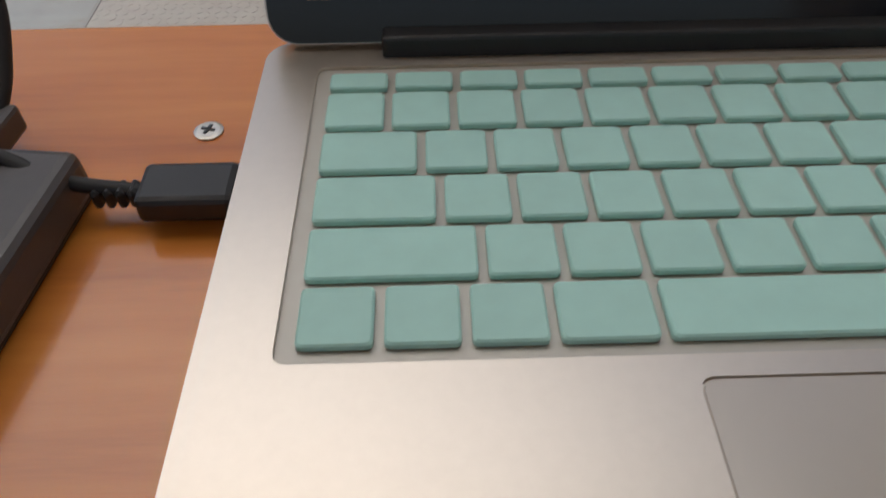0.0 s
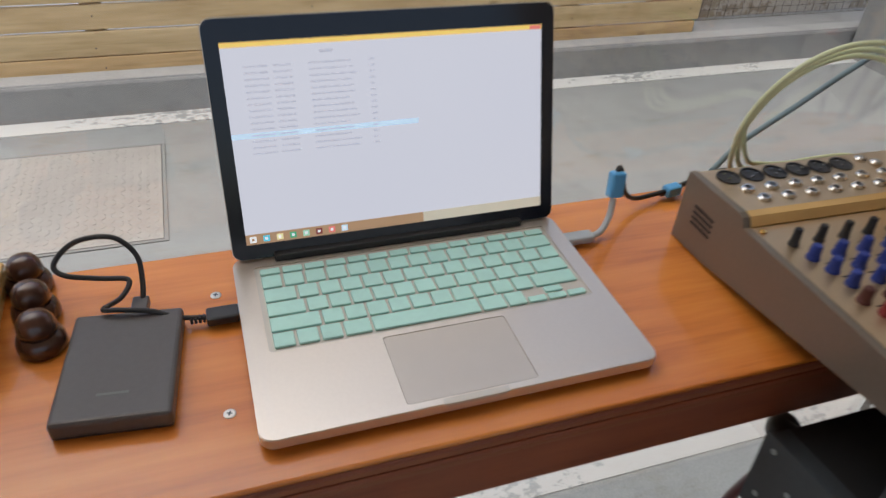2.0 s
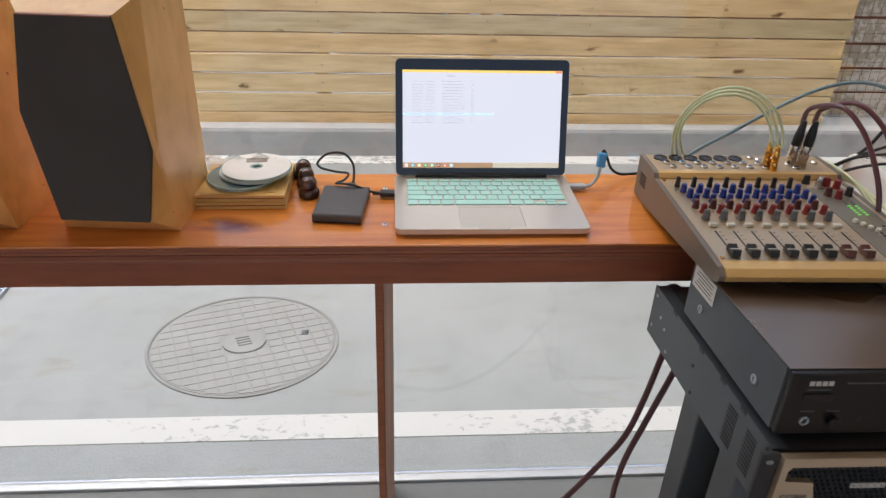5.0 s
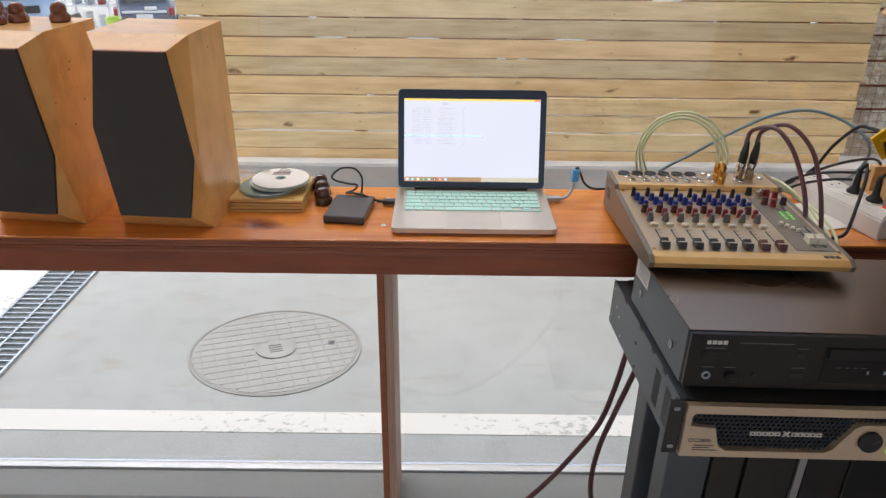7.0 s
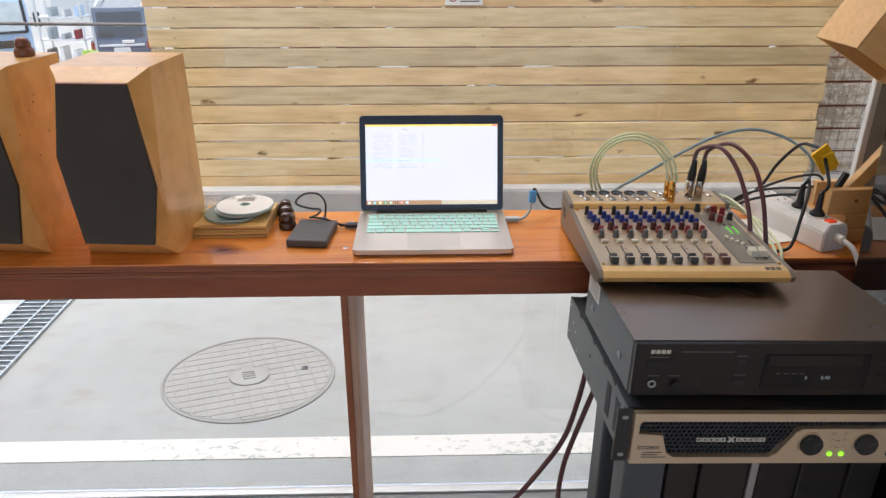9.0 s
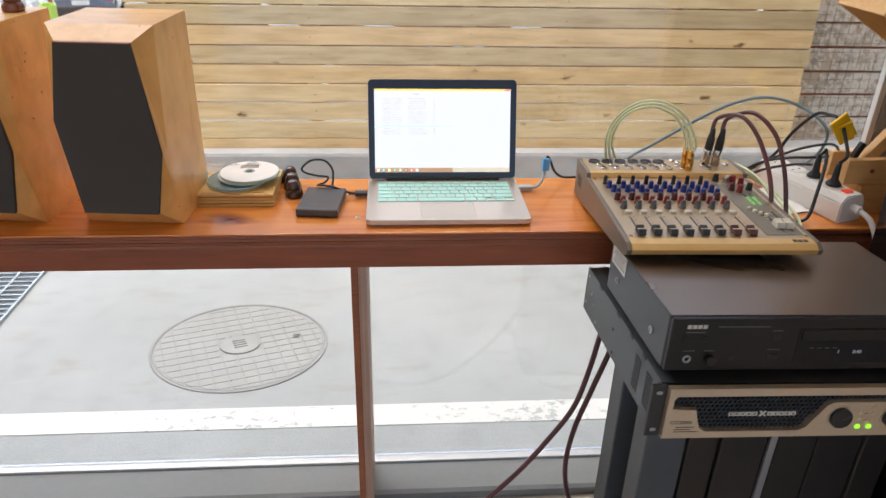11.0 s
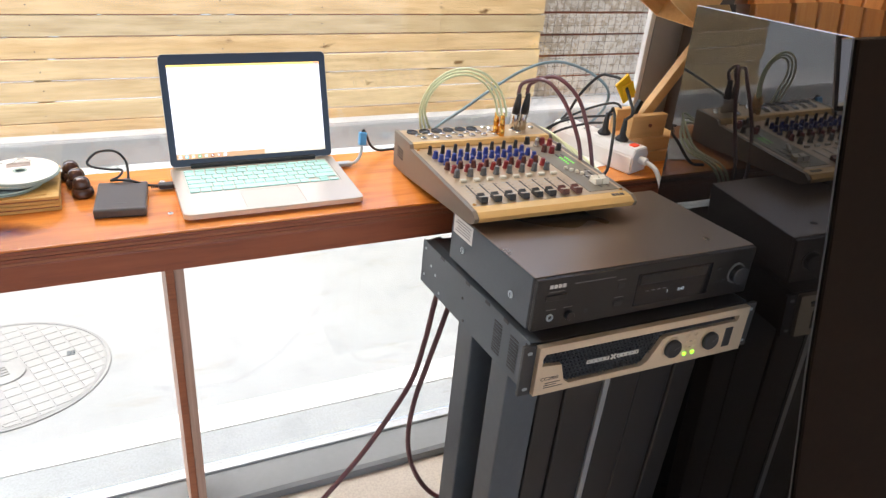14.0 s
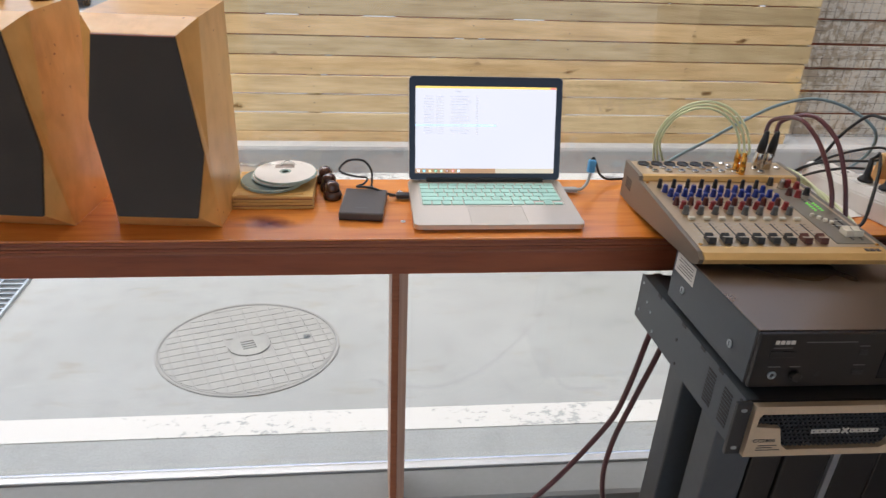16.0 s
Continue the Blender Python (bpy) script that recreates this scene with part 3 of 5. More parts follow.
for sx in (-1, 1):
    part("roof_rail", tube([(sx * 0.62, 0.45, 1.76), (sx * 0.62, 1.3, 1.86), (sx * 0.62, 2.3, 1.80)], 0.025, 8, 4), M_FRAMEPALE, car)
part("number_plate", box(-0.22, 0.22, -0.085, -0.06, 0.56, 0.68, 0.005), M_LABEL, car, "pale number plate")
for sx in (-1, 1):
    part("tail_light", box(sx * 0.74 - 0.07, sx * 0.74 + 0.07, -0.03, 0.06, 0.62, 0.84, 0.02), M_REDKNOB, car)
    for wy in (0.6, 3.0):
        wheel(car, sx * 0.76, wy, 0.31, 90)
truck = root("truck", pose(-10.30, 17.0, -2.10, 0, 0, 30), "blue cab-over truck across the yard, coloured paler for glare haze", "truck")
part("cab", extrude_outline([(0.0, 0.45), (0.05, 1.15), (0.35, 1.95), (1.6, 2.0), (1.65, 0.45)], "x", -0.85, 0.85), M_TRUCK, truck)
part("windscreen", extrude_outline([(0.03, 1.2), (0.30, 1.85), (0.34, 1.85), (0.12, 1.2)], "x", -0.72, 0.72), M_SCREENGLASS, truck)
for sx in (-1, 1):
    part("windscreen_pillar", tube([(sx * 0.76, 0.02, 1.16), (sx * 0.76, 0.16, 1.50), (sx * 0.76, 0.30, 1.88)], 0.035, 8, 3), M_BLACK, truck)
part("windscreen_seal", box(-0.76, 0.76, 0.0, 0.05, 1.13, 1.18, 0.01), M_BLACK, truck)
part("wiper", tube([(-0.3, 0.0, 1.18), (-0.05, 0.05, 1.36), (0.2, 0.10, 1.50)], 0.012, 6, 3), M_BLACK, truck)
part("grille", box(-0.45, 0.45, -0.03, 0.03, 0.80, 0.98, 0.01), M_BLACK, truck)
part("front_bumper", box(-0.86, 0.86, -0.08, 0.04, 0.42, 0.58, 0.02), M_FRAMEPALE, truck)
part("side_window", box(0.84, 0.86, 0.45, 1.3, 1.2, 1.8, 0.01), M_CARGLASS, truck)
part("cargo_bed", box(-0.9, 0.9, 1.75, 4.6, 0.6, 1.05, 0.02), M_TRUCK, truck)
part("mirror", box(0.95, 1.1, 0.1, 0.16, 1.25, 1.6, 0.02), M_BLACK, truck)
for sx in (-1, 1):
    part("headlight", box(sx * 0.66 - 0.10, sx * 0.66 + 0.10, -0.02, 0.05, 0.62, 0.74, 0.02), M_STEEL, truck)
    for wy in (0.7, 3.7):
        wheel(truck, sx * 0.78, wy, 0.36, 90)
rack = root("goods_rack", pose(-8.15, 16.0, -1.818), "steel rack loaded with tools in the yard", "rack")
for px in (-0.5, 0.5):
    for py in (0, 0.5):
        part("upright", box(px - 0.02, px + 0.02, py - 0.02, py + 0.02, 0, 1.9), M_FRAMEPALE, rack)
for pz in (0.35, 0.85, 1.35, 1.85):
    part("shelf", box(-0.52, 0.52, -0.02, 0.52, pz, pz + 0.03), M_FRAMEPALE, rack)
for k in range(9):
    h = rng.uniform(0.12, 0.35)
    part("carton", box(-0.45 + 0.1 * k, -0.37 + 0.1 * k, 0.05, 0.4, 0.38 + 0.5 * (k % 3), 0.38 + 0.5 * (k % 3) + h, 0.01), rng.choice((M_GREYKNOB, M_LABEL, M_STEEL, M_LABEL, M_REDKNOB, M_TRUCK)), rack)
tub = root("garden_tub", pose(-6.25, 13.0, -1.393), "tall lime green plastic tub in the yard", "tub")
part("wall", lathe([(0.10, 0.0), (0.115, 0.0), (0.140, 0.62), (0.150, 0.625), (0.150, 0.64), (0.130, 0.64), (0.105, 0.02), (0, 0.02)], 28), M_LIME, tub)
part("handle", tube([(-0.14, 0, 0.62), (-0.10, 0, 0.66), (0, 0, 0.68), (0.10, 0, 0.66), (0.14, 0, 0.62)], 0.008), M_LIME, tub)
barrier = root("cable_barrier", pose(0, 0, 0), "dark cable slung across the yard between posts", "barrier")
part("cable", tube([(-6.0, 3.6, 0.92), (-3.5, 3.45, 0.90), (-1.28, 3.3, 0.895)], 0.010), M_DARKSTEEL, barrier)
for px, py in ((-6.0, 3.6), (-1.28, 3.3)):
    part("post", disc(0.03, -0.05, 1.0, 12, at=(px, py, 0)), M_DARKSTEEL, barrier)

# ---------------------------------------------------------------- room shell
GY = 0.284  # plane of the glass
structure("window_sill", extrude_outline([(0.150, -0.01), (0.150, 0.018), (0.160, 0.024), (0.246, 0.020), (0.258, 0.020), (0.258, -0.01)], "x", -3.0, 1.11), M_SILL, "grey aluminium bottom frame of the shop window", "window frame")
structure("window_seal", box(-3.0, 1.111, 0.259, 0.291, 0.0, 0.028, 0.002), M_ALU, "pale seal strip under the glass", "window frame")
w1 = structure("window_1", box(-3.0, 1.1285, GY - 0.003, GY + 0.003, 0.032, 2.55), M_GLASS, "large clear shop window pane", "window")
w1.visible_shadow = False
structure("window_post", box(1.114, 1.128, 0.266, 0.284, 0.0, 2.9, 0.002), M_FRAMEPALE, "pale aluminium post at the edge of the glass", "window frame")
structure("wall_window_side", box(1.129, 1.2215, 0.266, 0.290, 0.0, 2.9, 0.002), M_GREYWALL, "flat grey panel beside the shop window", "wall")
structure("wall_pillar", box(1.222, 1.30, 0.20, 0.36, 0.0, 2.9, 0.004), M_DARKSTEEL, "dark bronze pillar in the corner", "pillar")
structure("wall_window_top", box(-3.0, 1.111, 0.24, 0.36, 2.56, 2.9), M_ROOM, "plain ochre wall over the shop window", "wall")
structure("wall_east", box(2.4, 2.55, -4.2, 0.36, -0.01, 2.9), M_ROOM, "plain ochre side wall of the room", "wall")
structure("wall_northeast", box(1.30, 2.4, 0.26, 0.36, -0.01, 2.9), M_ROOM, "plain ochre wall beside the pillar", "wall")
structure("wall_west", box(-3.15, -3.0, -4.2, 0.36, -0.01, 2.9), M_ROOM, "plain ochre side wall of the room", "wall")
# unseen opening behind the camera, sized to let enough fill light in
back = sheet([(-3.15, -0.01), (2.55, -0.01), (2.55, 2.9), (-3.15, 2.9)], [[(-2.9, 0.05), (-2.9, 2.8), (2.3, 2.8), (2.3, 0.05)]], 0.0, 0.15)
structure("wall_south", back, M_ROOM, "plain ochre back wall, unseen, with a wide opening added for fill light", "wall", m=pose(0, -4.2, 0, 90))
structure("ceiling", box(-3.15, 2.55, -4.35, 0.36, 2.9, 3.0), M_CEIL, "plain warm timber-toned ceiling", "ceiling")
structure("ground_back", box(-60, 60, -60, -4.36, -0.4, -0.01), M_CONCRETE, "pale concrete yard behind the room", "ground")

# added out of view: blocks sky light from the right of fence and yard
structure("wall_upper_storey", box(0.55, 2.55, 0.20, 0.36, 3.0, 9.0), M_WALL, "unseen wall added over the room to shade the fence's right side", "wall")

# orange boards standing along the side wall
slats = root("plank_screen", pose(0.0, 0.20, 0.0), "screen of upright orange varnished planks by the wall", "screen")
x = 1.345
for k in range(11):
    w = 0.118 if k == 0 else 0.074
    part("plank", box(-w / 2, w / 2, -0.012, 0.012, 0.06, 2.0, 0.003, segments=1), M_SLAT, slats, m=pose(x + w / 2, rng.uniform(-0.006, 0.006), 0))
    x += w + (0.020 if k == 0 else 0.014)
for z in (0.06, 1.8):
    part("rail", box(1.34, 2.36, 0.014, 0.045, z, z + 0.08), M_APRON, slats)
for x in (1.345, 2.30):
    part("foot", box(x, x + 0.05, -0.10, 0.06, -0.004, 0.06, 0.004), M_APRON, slats)

# ---------------------------------------------------------------- the bench
desk = root("bench_desk", pose(0, 0, 0), "long narrow varnished red-brown pine bench along the window", "desk")
part("tabletop", box(-2.2, 1.27, -0.015, 0.258, DESK - 0.005, DESK, 0.002), M_DESK, desk, "glossy orange-brown top with knots")
for k in range(4):
    z1 = DESK - 0.0055 - 0.0062 * k
    part("ply_layer", box(-2.2, 1.27, -0.0145 + 0.0008 * (k % 2), 0.250, z1 - 0.0054, z1, 0.0008), M_PLY if k % 2 else M_APRON, desk)
part("apron", box(-2.2, 1.27, -0.0115, 0.020, 0.778, DESK - 0.0305, 0.002), M_APRON, desk, "dark stained apron board")
part("back_rail", box(-2.2, 1.27, 0.2515, 0.2575, 0.79, DESK - 0.0305, 0.001), M_APRON, desk)
for x in (-0.0225, -1.75, 1.10):
    leg = part("leg", box(-0.016, 0.015, 0.0765, 0.250, 0.0, 0.822, 0.0015), M_LEGPLY, desk, "plywood leg with pale layered sides", m=pose(x, 0, 0))
    part("front_edge", box(-0.0165, -0.002, 0.071, 0.076, 0.0, 0.822, 0.001), M_PLY, leg, "brown layered front edge")
    part("front_edge", box(-0.0015, 0.0155, 0.072, 0.076, 0.0, 0.822, 0.001), M_LEGPLY, leg, "pale layered front edge")


def screw(x, y, name="wood_screw"):
    s = root(name, pose(x, y, DESK, 0, 0, x * 900), "small zinc cross-head screw sunk in the bench", "screw", "screws in the bench")
    part("head", lathe([(0, -0.002), (0.0042, -0.002), (0.0046, 0.0006), (0.0036, 0.0010), (0, 0.0011)], 20), M_SCREW, s)
    for a in (0, 90):
        part("cross_slot", box(-0.0022, 0.0022, -0.0005, 0.0005, 0.0009, 0.0014), M_PIT, s, m=pose(0, 0, 0, 0, 0, a))


for p in ((-0.020, 0.054), (-0.020, 0.192)):
    screw(*p)

# ---------------------------------------------------------------- laptop
LT = 0.0140
laptop = root("laptop", pose(-0.001, 0.002, DESK), "open silver laptop with mint green keys, lit white screen", "laptop")
base_bm = extrude_outline(rounded(-0.0015, 0.3145, 0.0075, 0.219, 0.011), "z", 0.0050, LT - 0.0012)
part("bottom_case", base_bm, M_SILVER, laptop)
part("underside", extrude_outline(rounded(0.004, 0.309, 0.018, 0.213, 0.011), "z", 0.0, 0.0051), M_SILVER, laptop)
deck = sheet(rounded(-0.0011, 0.3141, 0.0079, 0.2186, 0.011), [rounded(0.0160, 0.2980, 0.0930, 0.2030, 0.003, 3), rounded(0.1042, 0.2098, 0.0140, 0.0874, 0.003, 3)], LT, 0.0012)
part("deck", deck, M_SILVER, laptop, "satin aluminium palm rest and keyboard frame")
part("key_well", box(0.0155, 0.2985, 0.0925, 0.2035, LT - 0.0025, LT - 0.0011), M_WELL, laptop)
part("trackpad", extrude_outline(rounded(0.1047, 0.2093, 0.0145, 0.0869, 0.0028, 3), "z", LT - 0.0015, LT - 0.0003), M_PAD, laptop, "smooth grey trackpad")
part("pad_gap", box(0.1035, 0.2105, 0.0133, 0.0881, LT - 0.0024, LT - 0.0013), M_HINGE, laptop)
part("thumb_notch", extrude_outline([(0.131, LT + 0.0002), (0.134, LT - 0.0028), (0.180, LT - 0.0028), (0.183, LT + 0.0002)], "y", 0.0069, 0.0125), M_WELL, laptop)
for fx in (0.02, 0.294):
    for fy in (0.02, 0.2):
        part("foot", disc(0.006, -0.0001, 0.001, 14, at=(fx, fy, 0)), M_RUBBER, laptop)


def key(x0, x1, y0, y1):
    bm = bmesh.new()
    g, i, h = 0.0012, 0.0010, 0.0012
    lo = [bm.verts.new((x, y, LT - 0.0008)) for x, y in rounded(x0 + g, x1 - g, y0 + g, y1 - g, 0.0012, 2)]
    mid = [bm.verts.new((x, y, LT + h * 0.6)) for x, y in rounded(x0 + g, x1 - g, y0 + g, y1 - g, 0.0012, 2)]
    hi = [bm.verts.new((x, y, LT + h)) for x, y in rounded(x0 + g + i * 0.5, x1 - g - i * 0.5, y0 + g + i * 0.5, y1 - g - i * 0.5, 0.0012, 2)]
    k = len(lo)
    for a, b in ((lo, mid), (mid, hi)):
        for j in range(k):
            bm.faces.new((a[j], a[(j + 1) % k], b[(j + 1) % k], b[j]))
    bm.faces.new(hi)
    return bm


U, V, KX, KY = 0.0190, 0.01865, 0.0194, 0.0955
ROWS_OF_KEYS = [
    [1, 1, 1, 1.25, 5, 1.25, 1],
    [2.25] + [1] * 10 + [2.25],
    [1.75] + [1] * 11 + [1.75],
    [1.5] + [1] * 13,
    [1] * 13 + [1.5],
    [14.5 / 14] * 14,
]
for r, row in enumerate(ROWS_OF_KEYS):
    x = KX
    y0, y1 = (KY + r * V, KY + (r + 1) * V) if r < 5 else (KY + 5 * V, KY + 5 * V + 0.0104)
    for w in row:
        part("key", key(x, x + w * U, y0, y1), M_KEY, laptop)
        x += w * U
x = KX + 11.5 * U
for k, (a, b) in enumerate(((0.0, 0.5), (0.0, 0.5), (0.5, 1.0), (0.0, 0.5))):
    xx = x + (0, 1, 1, 2)[k] * U
    part("key", key(xx, xx + U, KY + a * V, KY + b * V), M_KEY, laptop)

# the lid leans back from the hinge
TILT = 17.3
LID = 0.2078
part("hinge_bar", box(0.036, 0.278, 0.2075, 0.2150, LT - 0.002, LT + 0.0070, 0.0012), M_HINGE, laptop, "black hinge cover")
lid = part("lid", extrude_outline(rounded(0.0, 0.314, 0.0, LID, 0.009), "z", -0.0036, 0.0012), M_SILVER, laptop, "thin aluminium lid", m=pose(0, 0.2145, LT + 0.0015, 90 - TILT))
# in the lid's own frame x runs along, y up the lid and -z away from the viewer
part("bezel", extrude_outline(rounded(0.0006, 0.3134, 0.0004, LID - 0.0006, 0.0088), "z", 0.0012, 0.0021), M_BEZEL, lid, "glossy black glass bezel")
SX0, SX1, SY0, SY1 = 0.0132, 0.3008, 0.0140, 0.1880


def screen_mat():
    m, n, l, b = base("lit_display", 0.25)
    v = coords(n, l, shift=False)
    c = ramp(n, l, noise_tex(n, l, v, 3.0, 1.0), [(0.3, (0.80, 0.82, 0.95)), (0.7, (0.86, 0.87, 0.97))])
    b.inputs["Base Color"].default_value = (0.02, 0.02, 0.02, 1)
    l.new(c, b.inputs["Emission Color"])
    b.inputs["Emission Strength"].default_value = SCREEN
    return m


SCREEN = 0.50
M_SCREEN = screen_mat()
M_SCRGOLD = glow("display_title_bar", (0.85, 0.60, 0.16), 0.5)
M_SCRTASK = glow("display_task_bar", (0.44, 0.27, 0.16), 0.4)
M_SCRTASK2 = glow("display_task_pale", (0.62, 0.56, 0.46), 0.4)
M_SCRTEXT = glow("display_text", (0.47, 0.49, 0.59), 0.5)
M_SCRBLUE = glow("display_highlight", (0.50, 0.68, 0.86), 0.55)
M_SCRWHITE = glow("display_icon_white", (0.85, 0.88, 0.92), 0.5)
M_SCRICON = [glow("display_icon_%s" % n, c, 0.45) for n, c in (("cyan", (0.10, 0.55, 0.75)), ("sand", (0.80, 0.70, 0.40)), ("green", (0.05, 0.38, 0.20)), ("pale_green", (0.35, 0.60, 0.48)), ("maroon", (0.20, 0.03, 0.03)), ("red", (0.75, 0.20, 0.18)), ("sky", (0.55, 0.70, 0.88)))]
screen = part("display", box(SX0, SX1, SY0, SY1, 0.0019, 0.0023), M_SCREEN, lid, "bright white screen with a file list")


def on_screen(name, x0, x1, y0, y1, mat, z=0.00245):
    return part(name, box(x0, x1, y0, y1, 0.0022, z), mat, screen)


on_screen("title_bar", SX0, SX1, SY1 - 0.0042, SY1, M_SCRGOLD)
on_screen("close_button", SX1 - 0.012, SX1 - 0.001, SY1 - 0.0040, SY1 - 0.0006, M_SCRICON[5], 0.0026)
on_screen("title_mark", 0.094, 0.106, SY1 - 0.012, SY1 - 0.0095, M_SCRTEXT)
on_screen("task_bar", SX0, SX0 + 0.165, SY0, SY0 + 0.0095, M_SCRTASK)
on_screen("task_bar", SX0 + 0.165, SX1, SY0, SY0 + 0.0095, M_SCRTASK2)
for k in range(8):
    x = SX0 + 0.006 + 0.0118 * k
    on_screen("task_icon", x - 0.0026, x + 0.0032, SY0 + 0.0018, SY0 + 0.0074, M_SCRWHITE if k == 0 else M_SCRICON[k - 1], 0.0026)
    on_screen("icon_mark", x - 0.0010, x + 0.0014, SY0 + 0.0034, SY0 + 0.0058, M_SCRWHITE if k else M_SCRTASK, 0.0027)
rs = random.Random(11)
for r in range(15):
    y = SY1 - 0.020 - 0.0052 * r
    if r == 11:
        on_screen("selection_bar", SX0, SX0 + 0.165, y - 0.0022, y + 0.0022, M_SCRBLUE)
    for x0, x1 in ((0.030, 0.050), (0.054, 0.070)):
        on_screen("text_line", x0, x1, y - 0.0006, y + 0.0006, M_SCRTEXT, 0.0026)
    x1 = 0.115 + rs.uniform(0.0, 0.012)
    on_screen("text_line", 0.084, x1, y - 0.0006, y + 0.0006, M_SCRTEXT, 0.0026)
    on_screen("text_line", 0.136, 0.141, y - 0.0006, y + 0.0006, M_SCRTEXT, 0.0026)

# ---------------------------------------------------------------- hard drive and its cable
hdd = root("external_drive", pose(-0.0925, 0.113, DESK, 0, 0, -6), "flat matt black portable hard drive on the bench", "hard drive")
part("case", box(-0.041, 0.041, -0.057, 0.057, 0.001, 0.0165, 0.0035, segments=3), M_HDD, hdd)
part("lower_shell", box(-0.0405, 0.0405, -0.0565, 0.0565, 0.0, 0.007, 0.002), M_BLACK, hdd)
part("printed_mark", box(-0.012, 0.010, -0.034, -0.0315, 0.0164, 0.0167), M_GREYKNOB, hdd)
usb = root("drive_cable", pose(0, 0, 0), "short black drive cable looped up and plugged into the laptop", "cable")
part("cord", tube([(-0.078, 0.183, DESK + 0.010), (-0.076, 0.198, DESK + 0.022), (-0.078, 0.213, DESK + 0.040), (-0.094, 0.220, DESK + 0.056), (-0.122, 0.220, DESK + 0.056), (-0.140, 0.212, DESK + 0.043), (-0.134, 0.205, DESK + 0.035), (-0.108, 0.202, DESK + 0.029), (-0.086, 0.196, DESK + 0.028), (-0.092, 0.182, DESK + 0.022), (-0.106, 0.172, DESK + 0.020), (-0.094, 0.166, DESK + 0.022), (-0.070, 0.162, DESK + 0.019), (-0.050, 0.157, DESK + 0.012), (-0.028, 0.156, DESK + 0.008)], 0.0022, 10), M_RUBBER, usb, smooth=True)
part("drive_plug", box(-0.0065, 0.0065, -0.012, 0.012, -0.0045, 0.0045, 0.0015), M_HDD, usb, "dark grey moulded plug", m=pose(-0.080, 0.178, DESK + 0.010, 0, 0, -6))
plug = part("usb_plug", box(-0.029, -0.003, 0.148, 0.164, 0.0035, 0.0120, 0.0018), M_BLACK, usb, "black moulded plug", m=pose(0, 0, DESK))
part("metal_shell", box(-0.004, 0.004, 0.152, 0.164, 0.0055, 0.0105), M_CHROME, plug)
for k in range(4):
    part("strain_rib", box(-0.042 + 0.0033 * k, -0.0395 + 0.0033 * k, 0.1525, 0.1590, 0.0046, 0.0108, 0.001, segments=1), M_BLACK, plug)

# ---------------------------------------------------------------- cable on the laptop's other side
ex = root("extension_cable", pose(0, 0, 0), "pale cable with blue connector between laptop and mixer", "cable")
part("laptop_plug", box(0.312, 0.345, 0.178, 0.192, 0.0035, 0.0115, 0.002), M_PALECABLE, ex, "grey plug", m=pose(0, 0, DESK))
part("pale_cord", tube([(0.343, 0.185, DESK + 0.007), (0.356, 0.188, DESK + 0.009), (0.368, 0.196, DESK + 0.020), (0.374, 0.204, DESK + 0.036)], 0.0032), M_PALECABLE, ex, smooth=True)
part("connector", box(-0.008, 0.008, -0.006, 0.006, -0.013, 0.014, 0.003), M_BLUECAP, ex, "blue connector housing", m=pose(0.3755, 0.207, DESK + 0.050, -12, 6, 0))
part("dark_cord", tube([(0.376, 0.210, DESK + 0.062), (0.380, 0.213, DESK + 0.066), (0.388, 0.216, DESK + 0.052), (0.400, 0.222, DESK + 0.028), (0.420, 0.230, DESK + 0.013), (0.445, 0.236, DESK + 0.010), (0.470, 0.240, DESK + 0.010)], 0.0026), M_RUBBER, ex, smooth=True)
part("second_connector", box(-0.010, 0.010, -0.006, 0.006, -0.006, 0.006, 0.002), M_BLUECAP, ex, "blue connector housing", m=pose(0.474, 0.240, DESK + 0.010, 0, 0, 10))

# ---------------------------------------------------------------- boards, discs, turned feet
shelf_boards = [(0.0, 0.0125, 0.0, -0.338, -0.188, 0.110, 0.250), (0.0130, 0.0255, -1.5, -0.336, -0.187, 0.112, 0.250)]
for z0, z1, rz, x0, x1, y0, y1 in shelf_boards:
    cx, cy = (x0 + x1) / 2, (y0 + y1) / 2
    b = root("bamboo_board", pose(cx, cy, DESK + z0, 0, 0, 1 + rz), "square bamboo board stacked flat on the bench", "board", "stacked bamboo boards")
    part("face", box(-(x1 - x0) / 2, (x1 - x0) / 2, -(y1 - y0) / 2, (y1 - y0) / 2, 0.0, (z1 - z0) * 0.4, 0.001), M_BAMBOO, b)
    part("core", box(-(x1 - x0) / 2 + 0.002, (x1 - x0) / 2 - 0.002, -(y1 - y0) / 2 + 0.002, (y1 - y0) / 2 - 0.002, (z1 - z0) * 0.4, (z1 - z0) * 0.58), M_APRON, b)
    part("face", box(-(x1 - x0) / 2, (x1 - x0) / 2, -(y1 - y0) / 2, (y1 - y0) / 2, (z1 - z0) * 0.58, z1 - z0, 0.001), M_BAMBOO, b)
sleeve = root("card_sleeve", pose(-0.270, 0.175, DESK + 0.0258, 0, 0, 4), "thin tan card sleeve under the discs", "sleeve")
part("card", box(-0.062, 0.060, -0.058, 0.058, 0.0, 0.0018, 0.0004), M_BAMBOO, sleeve)
M_PHOTO = plain("faded_photo", (0.30, 0.24, 0.21), 0.3, vary=0.5, scale=160, scale2=60)
rc = random.Random(3)
zz = DESK + 0.0279
